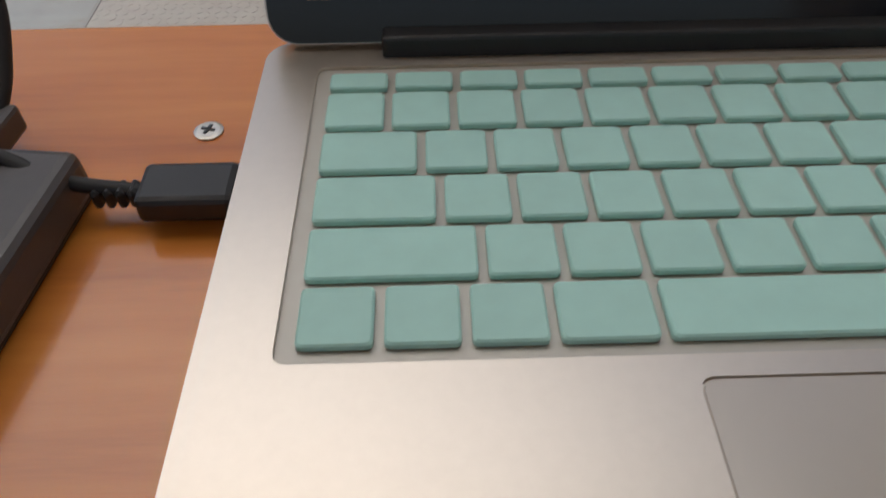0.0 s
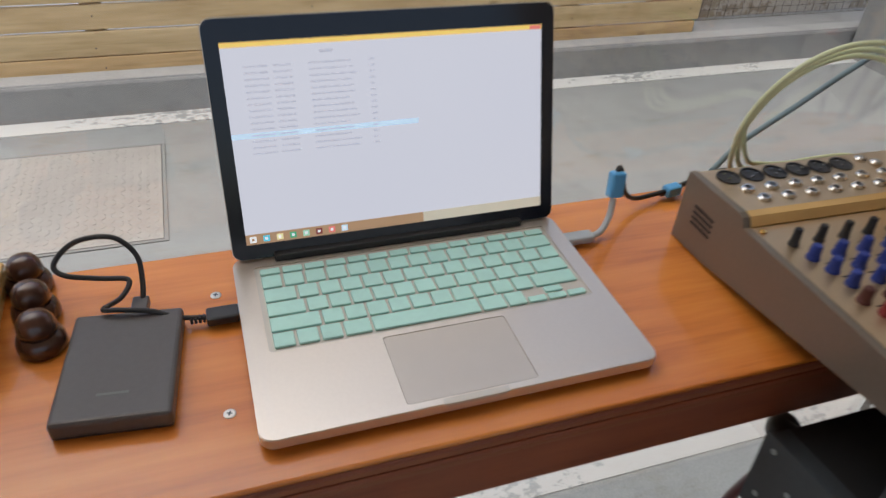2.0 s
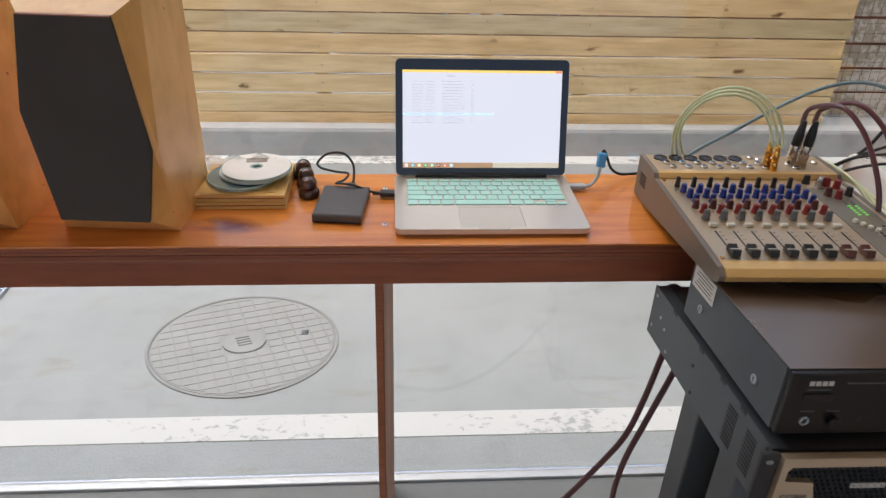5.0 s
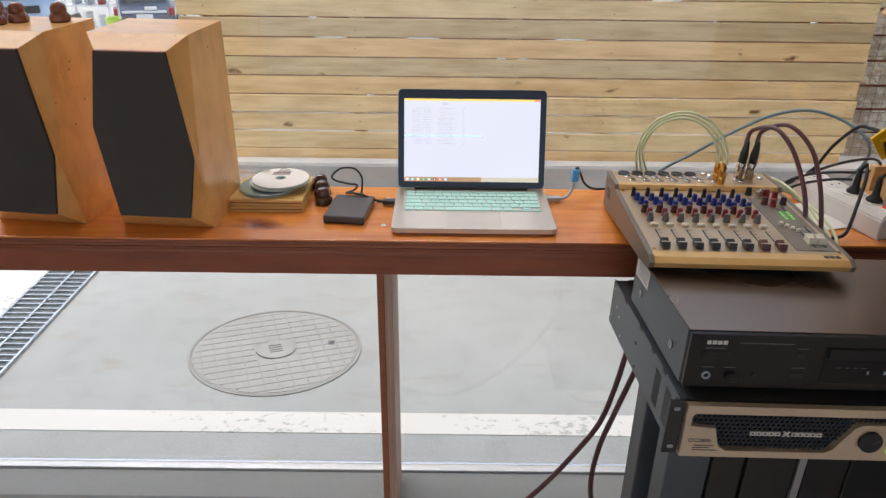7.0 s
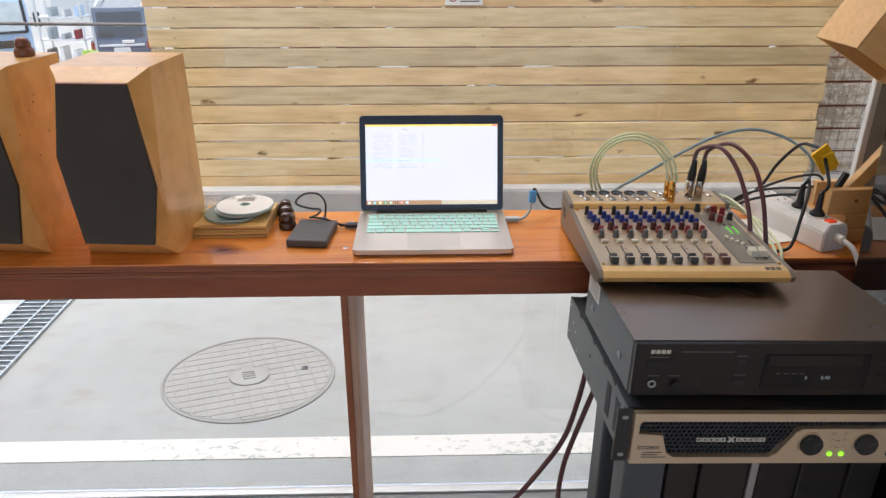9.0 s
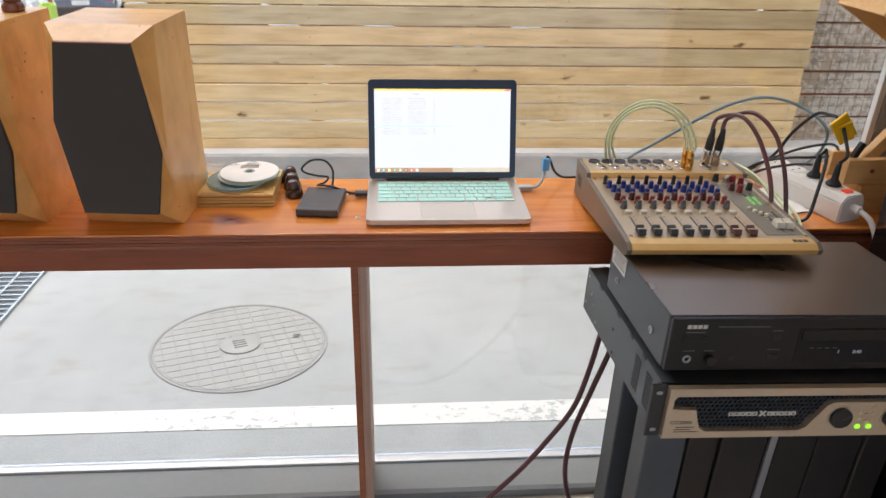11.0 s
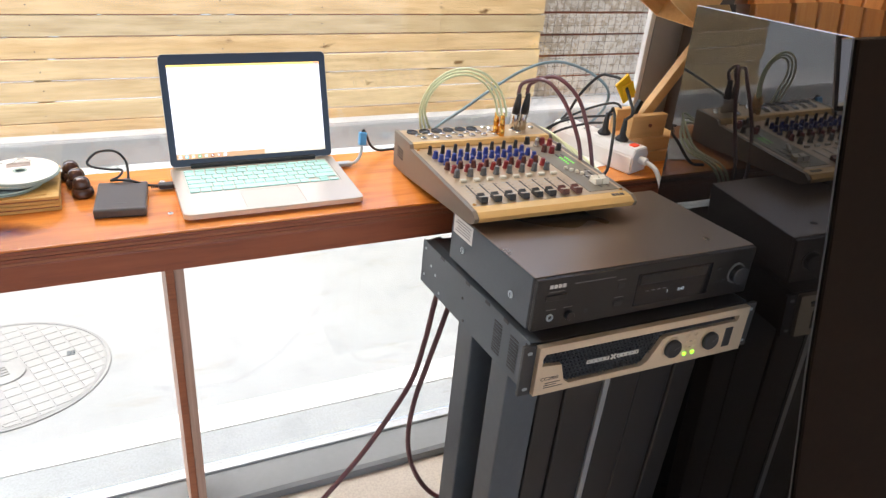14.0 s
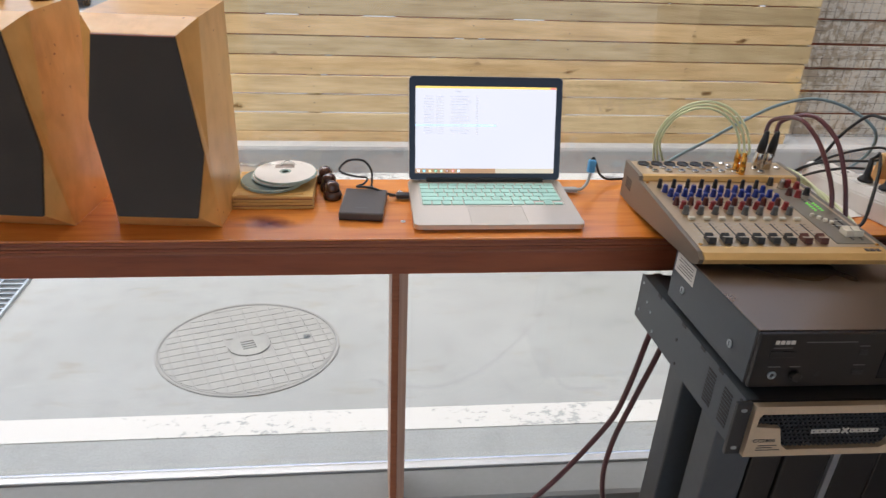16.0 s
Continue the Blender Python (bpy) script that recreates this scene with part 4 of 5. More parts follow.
for k in range(7):
    low = k < 3
    cx, cy = (-0.268, 0.178) if low else (-0.246, 0.186)
    d = root("compact_disc", pose(cx + rc.uniform(-0.003, 0.003), cy + rc.uniform(-0.003, 0.003), zz), "loose compact disc with %s in a pile" % ("a bluish mirror face" if low else "a pale printed face"), "disc", "pile of discs")
    ring = [(0.0075, 0.0), (0.0592, 0.0), (0.060, 0.0006), (0.060, 0.0014), (0.0592, 0.002), (0.0075, 0.002), (0.0075, 0.0)]
    part("plastic", lathe(ring, 56), M_CDEDGE, d)
    part("face", lathe([(0.0115, 0.002), (0.0585, 0.002), (0.0585, 0.0023), (0.0115, 0.0023)], 56), M_CDDARK if low else M_CDTOP, d)
    if k == 6:
        part("printed_photo", box(-0.020, 0.017, 0.017, 0.036, 0.0022, 0.0025), M_PHOTO, d, "faded brown photo print", m=pose(0, 0, 0, 0, 0, 4))
    zz += 0.0026 if k != 2 else 0.0032
FOOT = [(0, 0.0), (0.0175, 0.0), (0.0186, 0.003), (0.0184, 0.009), (0.0168, 0.0138), (0.0148, 0.0155), (0.0142, 0.0165), (0.0145, 0.0215), (0.0132, 0.028), (0.0100, 0.0328), (0.005, 0.0354), (0, 0.0360)]


def turned_foot(x, y, z, mat, what, group):
    t = root("turned_foot", pose(x, y, z), what, "speaker foot", group)
    part("block", lathe(FOOT[:7] + [(0, 0.0165)], 28), mat, t, smooth=True)
    part("ball", lathe([(0, 0.0160), (0.0142, 0.0165)] + FOOT[7:], 28), mat, t, smooth=True)


for x, y in ((-0.153, 0.162), (-0.161, 0.201), (-0.170, 0.240)):
    turned_foot(x, y, DESK, M_DARKWOOD, "dark polished turned wooden foot on the bench", "turned feet on the bench")

# ---------------------------------------------------------------- loudspeakers
SW, SD, SH = 0.0905, 0.195, 0.362


def loudspeaker(m, label):
    s = root("loudspeaker", m, label, "loudspeaker", "pair of loudspeakers")
    # local: x across, y back from the front baffle, z up
    high, low = 0.208, 0.152
    front = [(-0.060, SH - 0.021), (0.066, SH - 0.021), (0.0885, low), (0.066, 0.036), (-0.069, 0.036), (-0.0875, high)]
    body = [(-SW, SH), (SW, SH), (SW, low), (SW, 0.0), (-SW, 0.0), (-SW, high)]
    bm = bmesh.new()
    a = [bm.verts.new((x, 0.0, z)) for x, z in front]
    b = [bm.verts.new((x, 0.040 if i not in (2, 5) else 0.014, z)) for i, (x, z) in enumerate(body)]
    c = [bm.verts.new((x, SD, z)) for x, z in body]
    bm.faces.new(a)
    for i in range(6):
        j = (i + 1) % 6
        bm.faces.new((a[i], a[j], b[j], b[i]))
        bm.faces.new((b[i], b[j], c[j], c[i]))
    bm.faces.new(c)
    part("cabinet", bm, M_BURL, s, "burr maple veneered cabinet with bevelled front")
    g = [(x * 0.985, z - 0.002 if z > 0.2 else z + 0.002) for x, z in front]
    g[2], g[5] = (0.0872, low), (-0.0862, high)
    part("grille", extrude_outline(g, "y", -0.007, 0.001), M_CLOTH, s, "black cloth grille")
    part("edge_line", box(-0.0590, 0.0650, -0.0075, 0.001, SH - 0.0228, SH - 0.0213), M_APRON, s)
    return s


loudspeaker(pose(-0.4365, 0.003, DESK, 0, 0, -4.5), "maple veneered bookshelf loudspeaker with black cloth grille")
loudspeaker(pose(-0.6896, 0.015, DESK, 0, 0, -6.5), "maple veneered bookshelf loudspeaker with turned feet on top")
for x, y in ((-0.618, 0.155), (-0.690, 0.145), (-0.714, 0.112), (-0.745, 0.175)):
    turned_foot(x, y, DESK + SH, M_BROWNWOOD, "reddish-brown turned wooden foot on the loudspeaker", "turned feet on the loudspeaker")

# ---------------------------------------------------------------- mixer
mixer = root("mixing_console", pose(0.592, 0.0, DESK, 0, 0, -1.5), "compact taupe mixing console with blue and maroon knobs", "mixer")
MW = 0.158
# side outline in (y, z) over the bench
side = [(0.172, 0.001), (0.172, 0.0755), (0.094, 0.0780), (0.088, 0.0760), (0.083, 0.0680), (-0.205, 0.0700), (-0.219, 0.062), (-0.216, 0.053), (-0.20, 0.044), (-0.17, 0.040), (0.12, 0.003)]
for sx in (-1, 1):
    part("cheek", extrude_outline(side, "x", sx * MW - 0.004, sx * MW + 0.004), M_MIXSIDE, mixer, "grey end cheek")
for k in range(4):
    part("vent", box(-MW - 0.0046, -MW - 0.003, 0.120, 0.150, 0.030 + 0.006 * k, 0.033 + 0.006 * k), M_HINGE, mixer)
inner = [(0.168, 0.004), (0.168, 0.070), (0.094, 0.0725), (0.084, 0.064), (-0.205, 0.0665), (-0.208, 0.060), (-0.18, 0.044), (0.12, 0.006)]
part("body", extrude_outline(inner, "x", -MW + 0.0045, MW - 0.0045), M_CASE, mixer)
part("jack_panel", extrude_outline([(0.170, 0.0715), (0.170, 0.0750), (0.0955, 0.0775), (0.0955, 0.0738)], "x", -MW + 0.0045, MW - 0.0045), M_MIXTOP, mixer)
part("step_lip", extrude_outline([(0.0950, 0.0778), (0.0950, 0.0735), (0.084, 0.0645), (0.0825, 0.0690), (0.0875, 0.0768)], "x", -MW + 0.0045, MW - 0.0045), M_MIXLIP, mixer, "ochre lip below the jack panel")
part("panel", extrude_outline([(0.0825, 0.0645), (0.0825, 0.0675), (-0.190, 0.0705), (-0.190, 0.0667)], "x", -MW + 0.0045, MW - 0.0045), M_MIXTOP, mixer)
part("master_panel", extrude_outline([(0.0500, 0.0675), (0.0500, 0.0688), (-0.180, 0.0713), (-0.180, 0.0700)], "x", 0.083, 0.146), M_MIXDARK, mixer, "dark master section")
part("front_lip", extrude_outline([(-0.1905, 0.0705), (-0.210, 0.0695), (-0.2210, 0.0630), (-0.2180, 0.0540), (-0.2030, 0.0470), (-0.1905, 0.0455)], "x", -MW + 0.0045, MW - 0.0045), M_MIXLIP, mixer, "rounded ochre front lip")
part("under_foot", box(-0.10, 0.12, -0.185, -0.150, 0.036, 0.045, 0.003), M_RUBBER, mixer)
for k in range(3):
    part("printed_mark", box(0.118 + 0.009 * k, 0.125 + 0.009 * k, -0.204, -0.196, 0.0695, 0.0703), M_INK, mixer, m=pose(0, 0, 0.0004))
for sx in (-0.148, 0.148):
    for sy, sz in ((-0.184, 0.0708), (0.074, 0.0680)):
        part("panel_screw", disc(0.0032, 0.0, 0.0014, 12, 0.0004), M_GOLD, mixer, m=pose(sx, sy, sz))


def pz(y):
    """Height of the main panel at y."""
    return 0.0675 + (0.0825 - y) * 0.003 / 0.2725


def jz(y):
    return 0.0750 + (0.170 - y) * 0.0025 / 0.0745


knob_mesh = {}


def knob(mat, x, y, tall=0.014, r=0.0052):
    k = (mat.name, tall, r)
    if k not in knob_mesh:
        bm = lathe([(0, 0), (r * 1.15, 0.0), (r * 1.15, 0.002), (r, 0.003), (r * 0.82, tall - 0.001), (r * 0.7, tall), (0, tall)], 14)
        box(-0.0007, 0.0007, -r * 0.85, 0, tall - 0.002, tall + 0.0005, bm=bm)
        me = bpy.data.meshes.new("knob")
        bmesh.ops.recalc_face_normals(bm, faces=bm.faces)
        bm.to_mesh(me)
        bm.free()
        me.materials.append(mat)
        knob_mesh[k] = me
    shared("knob", knob_mesh[k], mixer, pose(x, y, pz(y), 0, 0, 30 * math.sin(x * 900 + y * 700)))


CH = [-0.134 + 0.0268 * k for k in range(8)]
for i, x in enumerate(CH):
    knob(M_BLACK, x + 0.001, 0.052, 0.017, 0.0042)
    knob(M_BLUEKNOB, x + 0.004, 0.031)
    knob(M_BLUEKNOB, x + 0.008, 0.012)
    knob(M_BLUEKNOB, x + 0.011, -0.007)
    knob(M_BROWNKNOB, x + 0.004, -0.027)
    knob(M_REDKNOB, x + 0.010, -0.044)
    knob(M_GREYKNOB, x + 0.006, -0.066, 0.015, 0.0055)
    part("mute_button", box(-0.0060, 0.0060, -0.0035, 0.0035, 0.0, 0.0055, 0.001, segments=1), M_IVORY, mixer, m=pose(x + 0.008, -0.090, pz(-0.090)))
    part("fader_slot", box(-0.0011, 0.0011, -0.078, 0.0, 0.0, 0.0008), M_HINGE, mixer, m=pose(x + 0.006, -0.106, pz(-0.1)))
    for k in range(7):
        part("scale_mark", box(-0.010, -0.004, -0.0004, 0.0004, 0.0002, 0.0006), M_PRINT, mixer, m=pose(x + 0.006, -0.108 - 0.0115 * k, pz(-0.1)))
        part("scale_mark", box(0.004, 0.008, -0.0003, 0.0003, 0.0002, 0.0006), M_INK, mixer, m=pose(x + 0.006, -0.108 - 0.0115 * k, pz(-0.1)))
    for y in (0.042, 0.022, 0.003, -0.017, -0.035, -0.055):
        part("printed_legend", box(-0.004, 0.004, -0.0007, 0.0007, 0.0002, 0.0006), M_INK, mixer, m=pose(x + 0.014, y, pz(y)))
    cap = part("fader_cap", extrude_outline([(-0.011, 0.001), (-0.009, 0.011), (-0.002, 0.008), (0.002, 0.008), (0.009, 0.011), (0.011, 0.001)], "x", -0.0062, 0.0062), M_BROWNKNOB if i > 5 else M_BLACK, mixer, m=pose(x + 0.006, -0.172, pz(-0.172)))
    part("cap_line", box(-0.0062, 0.0062, -0.0008, 0.0008, 0.0080, 0.0085), M_IVORY, cap)
for x, y, mat in ((0.092, 0.070, M_BLACK), (0.122, 0.060, M_REDKNOB), (0.134, 0.050, M_REDKNOB), (0.104, 0.020, M_BROWNKNOB), (0.116, 0.010, M_REDKNOB), (0.139, 0.022, M_BLACK), (0.104, 0.052, M_CHROME), (0.112, 0.062, M_CHROME)):
    knob(mat, x, y, 0.015, 0.0058)
for k, (x, y) in enumerate(((0.104, -0.085), (0.110, -0.095), (0.116, -0.104), (0.098, -0.074))):
    part("round_button", disc(0.0038, 0.0, 0.006, 12, 0.001), M_IVORY, mixer, m=pose(x, y, pz(y)))
for c in range(2):
    for k in range(7):
        part("meter_led", box(-0.0022, 0.0022, -0.0009, 0.0009, 0.0, 0.0016), M_METER if k < 5 else M_GREYKNOB, mixer, m=pose(0.118 + 0.012 * c, -0.050 + 0.0075 * k, pz(0) + 0.001))
for k, x in enumerate((0.118, 0.134)):
    part("fader_slot", box(-0.0011, 0.0011, -0.082, 0.0, 0.001, 0.0020), M_HINGE, mixer, m=pose(x, -0.086, pz(-0.1)))
    cap = part("fader_cap", extrude_outline([(-0.011, 0.001), (-0.009, 0.012), (-0.002, 0.009), (0.002, 0.009), (0.009, 0.012), (0.011, 0.001)], "x", -0.0066, 0.0066), M_IVORY, mixer, "ivory master fader cap", m=pose(x, -0.146, pz(-0.146)))
for k in range(4):
    part("scale_mark", box(0.111, 0.141, -0.0005, 0.0005, 0.0014, 0.0020), M_PRINT, mixer, m=pose(0, -0.094 - 0.02 * k, pz(-0.1)))
JT = 2.0
for i in range(6):
    x = -0.132 + 0.0268 * i
    j = part("xlr_socket", lathe([(0, 0.0), (0.0118, 0.0), (0.0118, 0.0022), (0.0100, 0.0022), (0.0100, 0.0008), (0, 0.0008)], 22), M_BLACK, mixer, "black microphone socket", m=pose(x, 0.152, jz(0.152), JT))
    for a in range(3):
        part("pin", disc(0.0012, 0.0, 0.0030, 8), M_CHROME, j, m=pose(0.005 * math.cos(a * 2.1), 0.005 * math.sin(a * 2.1), 0))
for i in range(9):
    for r, y in enumerate((0.128, 0.110)):
        x = -0.128 + 0.0268 * i + 0.005 * r
        if abs(x - 0.058) < 0.012 or x > 0.14:
            continue
        j = part("jack_socket", lathe([(0.0032, 0.0), (0.0068, 0.0), (0.0068, 0.0022), (0.0050, 0.0040), (0.0032, 0.0040), (0.0032, 0.0)], 14), M_CHROME, mixer, "nickel jack socket", m=pose(x, y, jz(y), JT))
        part("hole", disc(0.0033, 0.0, 0.0030, 12), M_HINGE, j)
for x, y in ((0.030, 0.156), (0.040, 0.146), (0.126, 0.150), (0.136, 0.135), (0.072, 0.155)):
    part("jack_socket", lathe([(0, 0.0), (0.0060, 0.0), (0.0060, 0.003), (0.0035, 0.0045), (0, 0.0045)], 14), M_CHROME, mixer, m=pose(x, y, jz(y), JT))

# ---------------------------------------------------------------- leads on the mixer
lead_green = root("green_lead", pose(0, 0, 0), "coil of translucent green audio lead with gold plugs", "cable")
gx, gy, gz = 0.643, 0.108, DESK + 0.076
for k, (dx, dy) in enumerate(((-0.004, 0.012), (0.005, 0.003), (-0.002, -0.009))):
    p = part("plug", lathe([(0, 0), (0.0055, 0.0), (0.0062, 0.002), (0.0062, 0.014), (0.0050, 0.016), (0.0050, 0.018), (0.0060, 0.020), (0.0060, 0.030), (0.0048, 0.033), (0.0044, 0.044), (0, 0.045)], 16), M_GOLD, lead_green, "gold plated plug", True, pose(gx + dx, gy + dy, gz, 0, -3, 0))
cx, cz, ra, rb = 0.571, DESK + 0.119, 0.078, 0.088
for k in range(3):
    o = 0.0075 * k
    line = [(gx - 0.004 + 0.004 * k, gy, gz + 0.042)]
    for a in range(0, 199, 18):
        t = radians(a)
        line.append((cx + (ra - o) * math.cos(t), gy - 0.005 + 0.10 * a / 215 + 0.004 * k, cz + (rb - o) * math.sin(t)))
    line += [(0.508 + 0.009 * k, 0.202, DESK + 0.055 + 0.004 * k), (0.534 + 0.008 * k, 0.204, DESK + 0.044 + 0.005 * k), (0.578, 0.202, DESK + 0.044 + 0.004 * k), (0.62, 0.198, DESK + 0.048 + 0.004 * k), (0.655, 0.196, DESK + 0.050 + 0.003 * k), (0.69, 0.198, DESK + 0.040 + 0.003 * k)]
    part("cord", tube(line, 0.0026, 10, 6), M_GREENCABLE, lead_green, smooth=True)
for k in range(3):
    part("cord", tube([(0.70, 0.215 - 0.008 * k, DESK + 0.012), (0.77, 0.200 - 0.010 * k, DESK + 0.055 - 0.008 * k), (0.805 + 0.006 * k, 0.13, DESK + 0.050 - 0.006 * k), (0.815 + 0.012 * k, 0.06, DESK + 0.022), (0.80 + 0.012 * k, -0.03, DESK + 0.012), (0.785 + 0.01 * k, -0.05, DESK - 0.05), (0.76, -0.03, DESK - 0.16)], 0.0030, 10), M_GREENCABLE, lead_green, smooth=True)


def xlr_lead(x, y, top, end):
    s = root("microphone_lead", pose(0, 0, 0), "maroon braided lead with a black and nickel plug", "cable", "microphone leads")
    z = DESK + 0.0765
    p = part("plug", lathe([(0, 0), (0.0085, 0.0), (0.0090, 0.001), (0.0090, 0.034), (0.0085, 0.035), (0, 0.035)], 20), M_CHROME, s, "nickel plug shell", True, pose(x, y, z, 4, 2, 0))
    part("boot", lathe([(0, 0.034), (0.0086, 0.035), (0.0082, 0.052), (0.0045, 0.078), (0.0040, 0.079), (0, 0.079)], 20), M_BLACK, p, smooth=True)
    part("cord", tube([(x + 0.002, y, z + 0.074), (x + 0.010, y - 0.002, z + 0.100), *top, *end], 0.0042, 12), M_PURPLECABLE, s, smooth=True)


xlr_lead(0.688, 0.134, [(0.715, 0.080, DESK + 0.196), (0.732, 0.040, DESK + 0.175)], [(0.742, 0.0, DESK + 0.135), (0.748, -0.032, DESK + 0.085), (0.752, -0.050, DESK + 0.01), (0.77, -0.055, DESK - 0.10), (0.78, -0.05, DESK - 0.20)])
xlr_lead(0.708, 0.132, [(0.738, 0.075, DESK + 0.203), (0.765, 0.030, DESK + 0.175)], [(0.778, 0.0, DESK + 0.125), (0.782, -0.025, DESK + 0.075), (0.784, -0.048, DESK + 0.01), (0.79, -0.055, DESK - 0.10), (0.80, -0.05, DESK - 0.20)])

# ---------------------------------------------------------------- disc player
player = root("disc_player", pose(0.4365, -0.3915, 0.8035, -3.1, 1.8, 1.2), "black full-width disc player with a dark display", "disc player")
PW, PD, PH = 0.448, 0.264, 0.098
part("chassis", box(0.0, PW, 0.0005, PD, 0.012, PH - 0.0015, 0.0015), M_CASE, player)
part("lid", box(-0.0004, PW + 0.0004, 0.0, PD + 0.001, PH - 0.0014, PH, 0.0004), M_CASETOP, player, "satin black steel lid, coloured paler and brown for the reflected fence")
part("side_panel", box(-0.0010, 0.0006, 0.004, PD, 0.010, PH - 0.002), M_GREYSTEEL, player, "grey steel side")
part("side_panel", box(PW - 0.0006, PW + 0.0010, 0.004, PD, 0.010, PH - 0.002), M_GREYSTEEL, player)
part("fascia", box(0.0, PW, -0.008, 0.0, 0.010, PH - 0.002, 0.0015), M_FASCIA, player, "plain black fascia")
for fx in (0.04, PW - 0.04):
    for fy in (0.035, PD - 0.035):
        part("foot", disc(0.018, 0.0, 0.012, 20, 0.001, at=(fx, fy, 0)), M_RUBBER, player)
for sy in (0.055, 0.218):
    s = part("side_screw", disc(0.0065, 0.0, 0.0022, 16, 0.0006), M_STEEL, player, m=pose(-0.0010, sy, 0.042, 0, -90, 0))
    part("slot", box(-0.004, 0.004, -0.001, 0.001, 0.0020, 0.0026), M_PIT, s)
sticker = part("sticker", box(-0.0016, -0.0009, 0.190, 0.258, 0.062, 0.0945), M_LABEL, player, "white printed label")
for k in range(5):
    part("printed_line", box(-0.0019, -0.0016, 0.196 + 0.002 * (k % 2), 0.250 - 0.004 * (k % 3), 0.068 + 0.005 * k, 0.0695 + 0.005 * k), M_GREYKNOB, sticker)
F = -0.0082
for k in range(4):
    part("logo_bar", box(0.0225 + 0.0076 * k, 0.0285 + 0.0076 * k, F - 0.0004, F + 0.0004, 0.0800, 0.0860), M_PRINT, player)
part("printed_line", box(0.068, 0.145, F - 0.0003, F + 0.0004, 0.0822, 0.0836), M_GREYKNOB, player)
part("power_button", box(0.018, 0.056, F - 0.0016, F, 0.059, 0.069, 0.0008), M_FASCIA, player)
part("printed_line", box(0.022, 0.050, F - 0.0003, F + 0.0004, 0.0735, 0.0747), M_GREYKNOB, player)
jack = part("headphone_socket", lathe([(0.0036, 0.0), (0.0062, 0.0), (0.0062, 0.0020), (0.0048, 0.0026), (0.0036, 0.0020), (0.0036, 0.0)], 20), M_STEEL, player, "nickel headphone socket", m=pose(0.030, F, 0.0305, 90))
part("level_knob", disc(0.0075, 0.0, 0.008, 20, 0.001), M_FASCIA, player, m=pose(0.064, F, 0.0305, 90))
part("sensor", disc(0.004, 0.0, 0.0006, 16), M_BLACK, player, m=pose(0.098, F, 0.031, 90))
for x0, x1, z in ((0.022, 0.040, 0.043), (0.054, 0.070, 0.043), (0.150, 0.166, 0.0755), (0.150, 0.168, 0.0445)):
    part("printed_line", box(x0, x1, F - 0.0003, F + 0.0004, z, z + 0.0012), M_GREYKNOB, player)
part("key_button", box(0.152, 0.164, F - 0.0016, F, 0.062, 0.070, 0.0008), M_BLACK, player)
part("key_button", box(0.150, 0.167, F - 0.0016, F, 0.030, 0.038, 0.0008), M_BLACK, player)
win = part("display_window", box(0.192, 0.352, F - 0.0010, F + 0.001, 0.022, 0.080, 0.0008), M_DISPLAY, player, "smoked display window")
part("tray_front", box(0.197, 0.338, F - 0.0026, F, 0.061, 0.0775, 0.0008), M_FASCIA, player)
lettering("3", 0.0072, player, M_DIGIT, pose(0.257, F - 0.0016, 0.041, 90))
lettering("2:42", 0.0072, player, M_DIGIT, pose(0.281, F - 0.0016, 0.041, 90), stretch=1.2)
for k in range(4):
    part("display_mark", box(0.212 + 0.012 * k, 0.219 + 0.012 * k, F - 0.0019, F - 0.001, 0.0475, 0.0482), M_GREYKNOB, player)
for k, (x, z) in enumerate(((0.366, 0.040), (0.366, 0.064), (0.380, 0.040), (0.395, 0.040))):
    part("key_button", box(x, x + 0.009, F - 0.0016, F, z, z + 0.005, 0.0006), M_BLACK, player)
dial = part("jog_knob", disc(0.0165, 0.0, 0.014, 28, 0.0015), M_BLACK, player, "round black skip knob", m=pose(0.412, F, 0.052, 90))
part("dial_ring", lathe([(0.0168, 0), (0.0195, 0), (0.0195, 0.002), (0.0168, 0.002), (0.0168, 0)], 28), M_GREYKNOB, dial)

# ---------------------------------------------------------------- power amplifier
amp = root("power_amplifier", pose(0.414, -0.421, 0.7155, -3.2, 1.9, 1.0), "rack power amplifier with a champagne fascia", "amplifier")
AW, AD, AH = 0.483, 0.388, 0.088
shell = bmesh.new()
box(0.018, AW - 0.018, 0.006, AD, 0.0, AH - 0.0015, bm=shell)
part("chassis", shell, M_CASE, amp)
part("side_panel", box(0.0160, 0.0178, 0.006, AD + 0.004, 0.0, AH), M_GREYSTEEL, amp, "vented grey steel side")
part("side_panel", box(AW - 0.0178, AW - 0.016, 0.006, AD + 0.004, 0.0, AH), M_GREYSTEEL, amp)
part("top_lip", box(0.0179, 0.036, 0.006, AD, AH - 0.0014, AH, 0.0004), M_GREYSTEEL, amp)
for g, y0 in enumerate((0.035, 0.085)):
    for k in range(10):
        part("vent_slot", box(0.0152, 0.0161, y0 + 0.0000, y0 + 0.024, 0.014 + 0.0060 * k, 0.0172 + 0.0060 * k), M_HINGE, amp)
for y, z in ((0.378, 0.075), (0.378, 0.02), (0.35, 0.05), (0.31, 0.012), (0.21, 0.010), (0.22, 0.050), (0.33, 0.04), (0.014, 0.080)):
    part("rivet", disc(0.0028, 0.0, 0.0012, 10), M_STEEL if y > 0.3 else M_HINGE, amp, m=pose(0.0160, y, z, 0, -90, 0))
for y in (0.20, 0.13, 0.07, 0.30):
    part("tab", box(0.0150, 0.0162, y, y + 0.014, 0.083, AH + 0.0004), M_HINGE, amp)
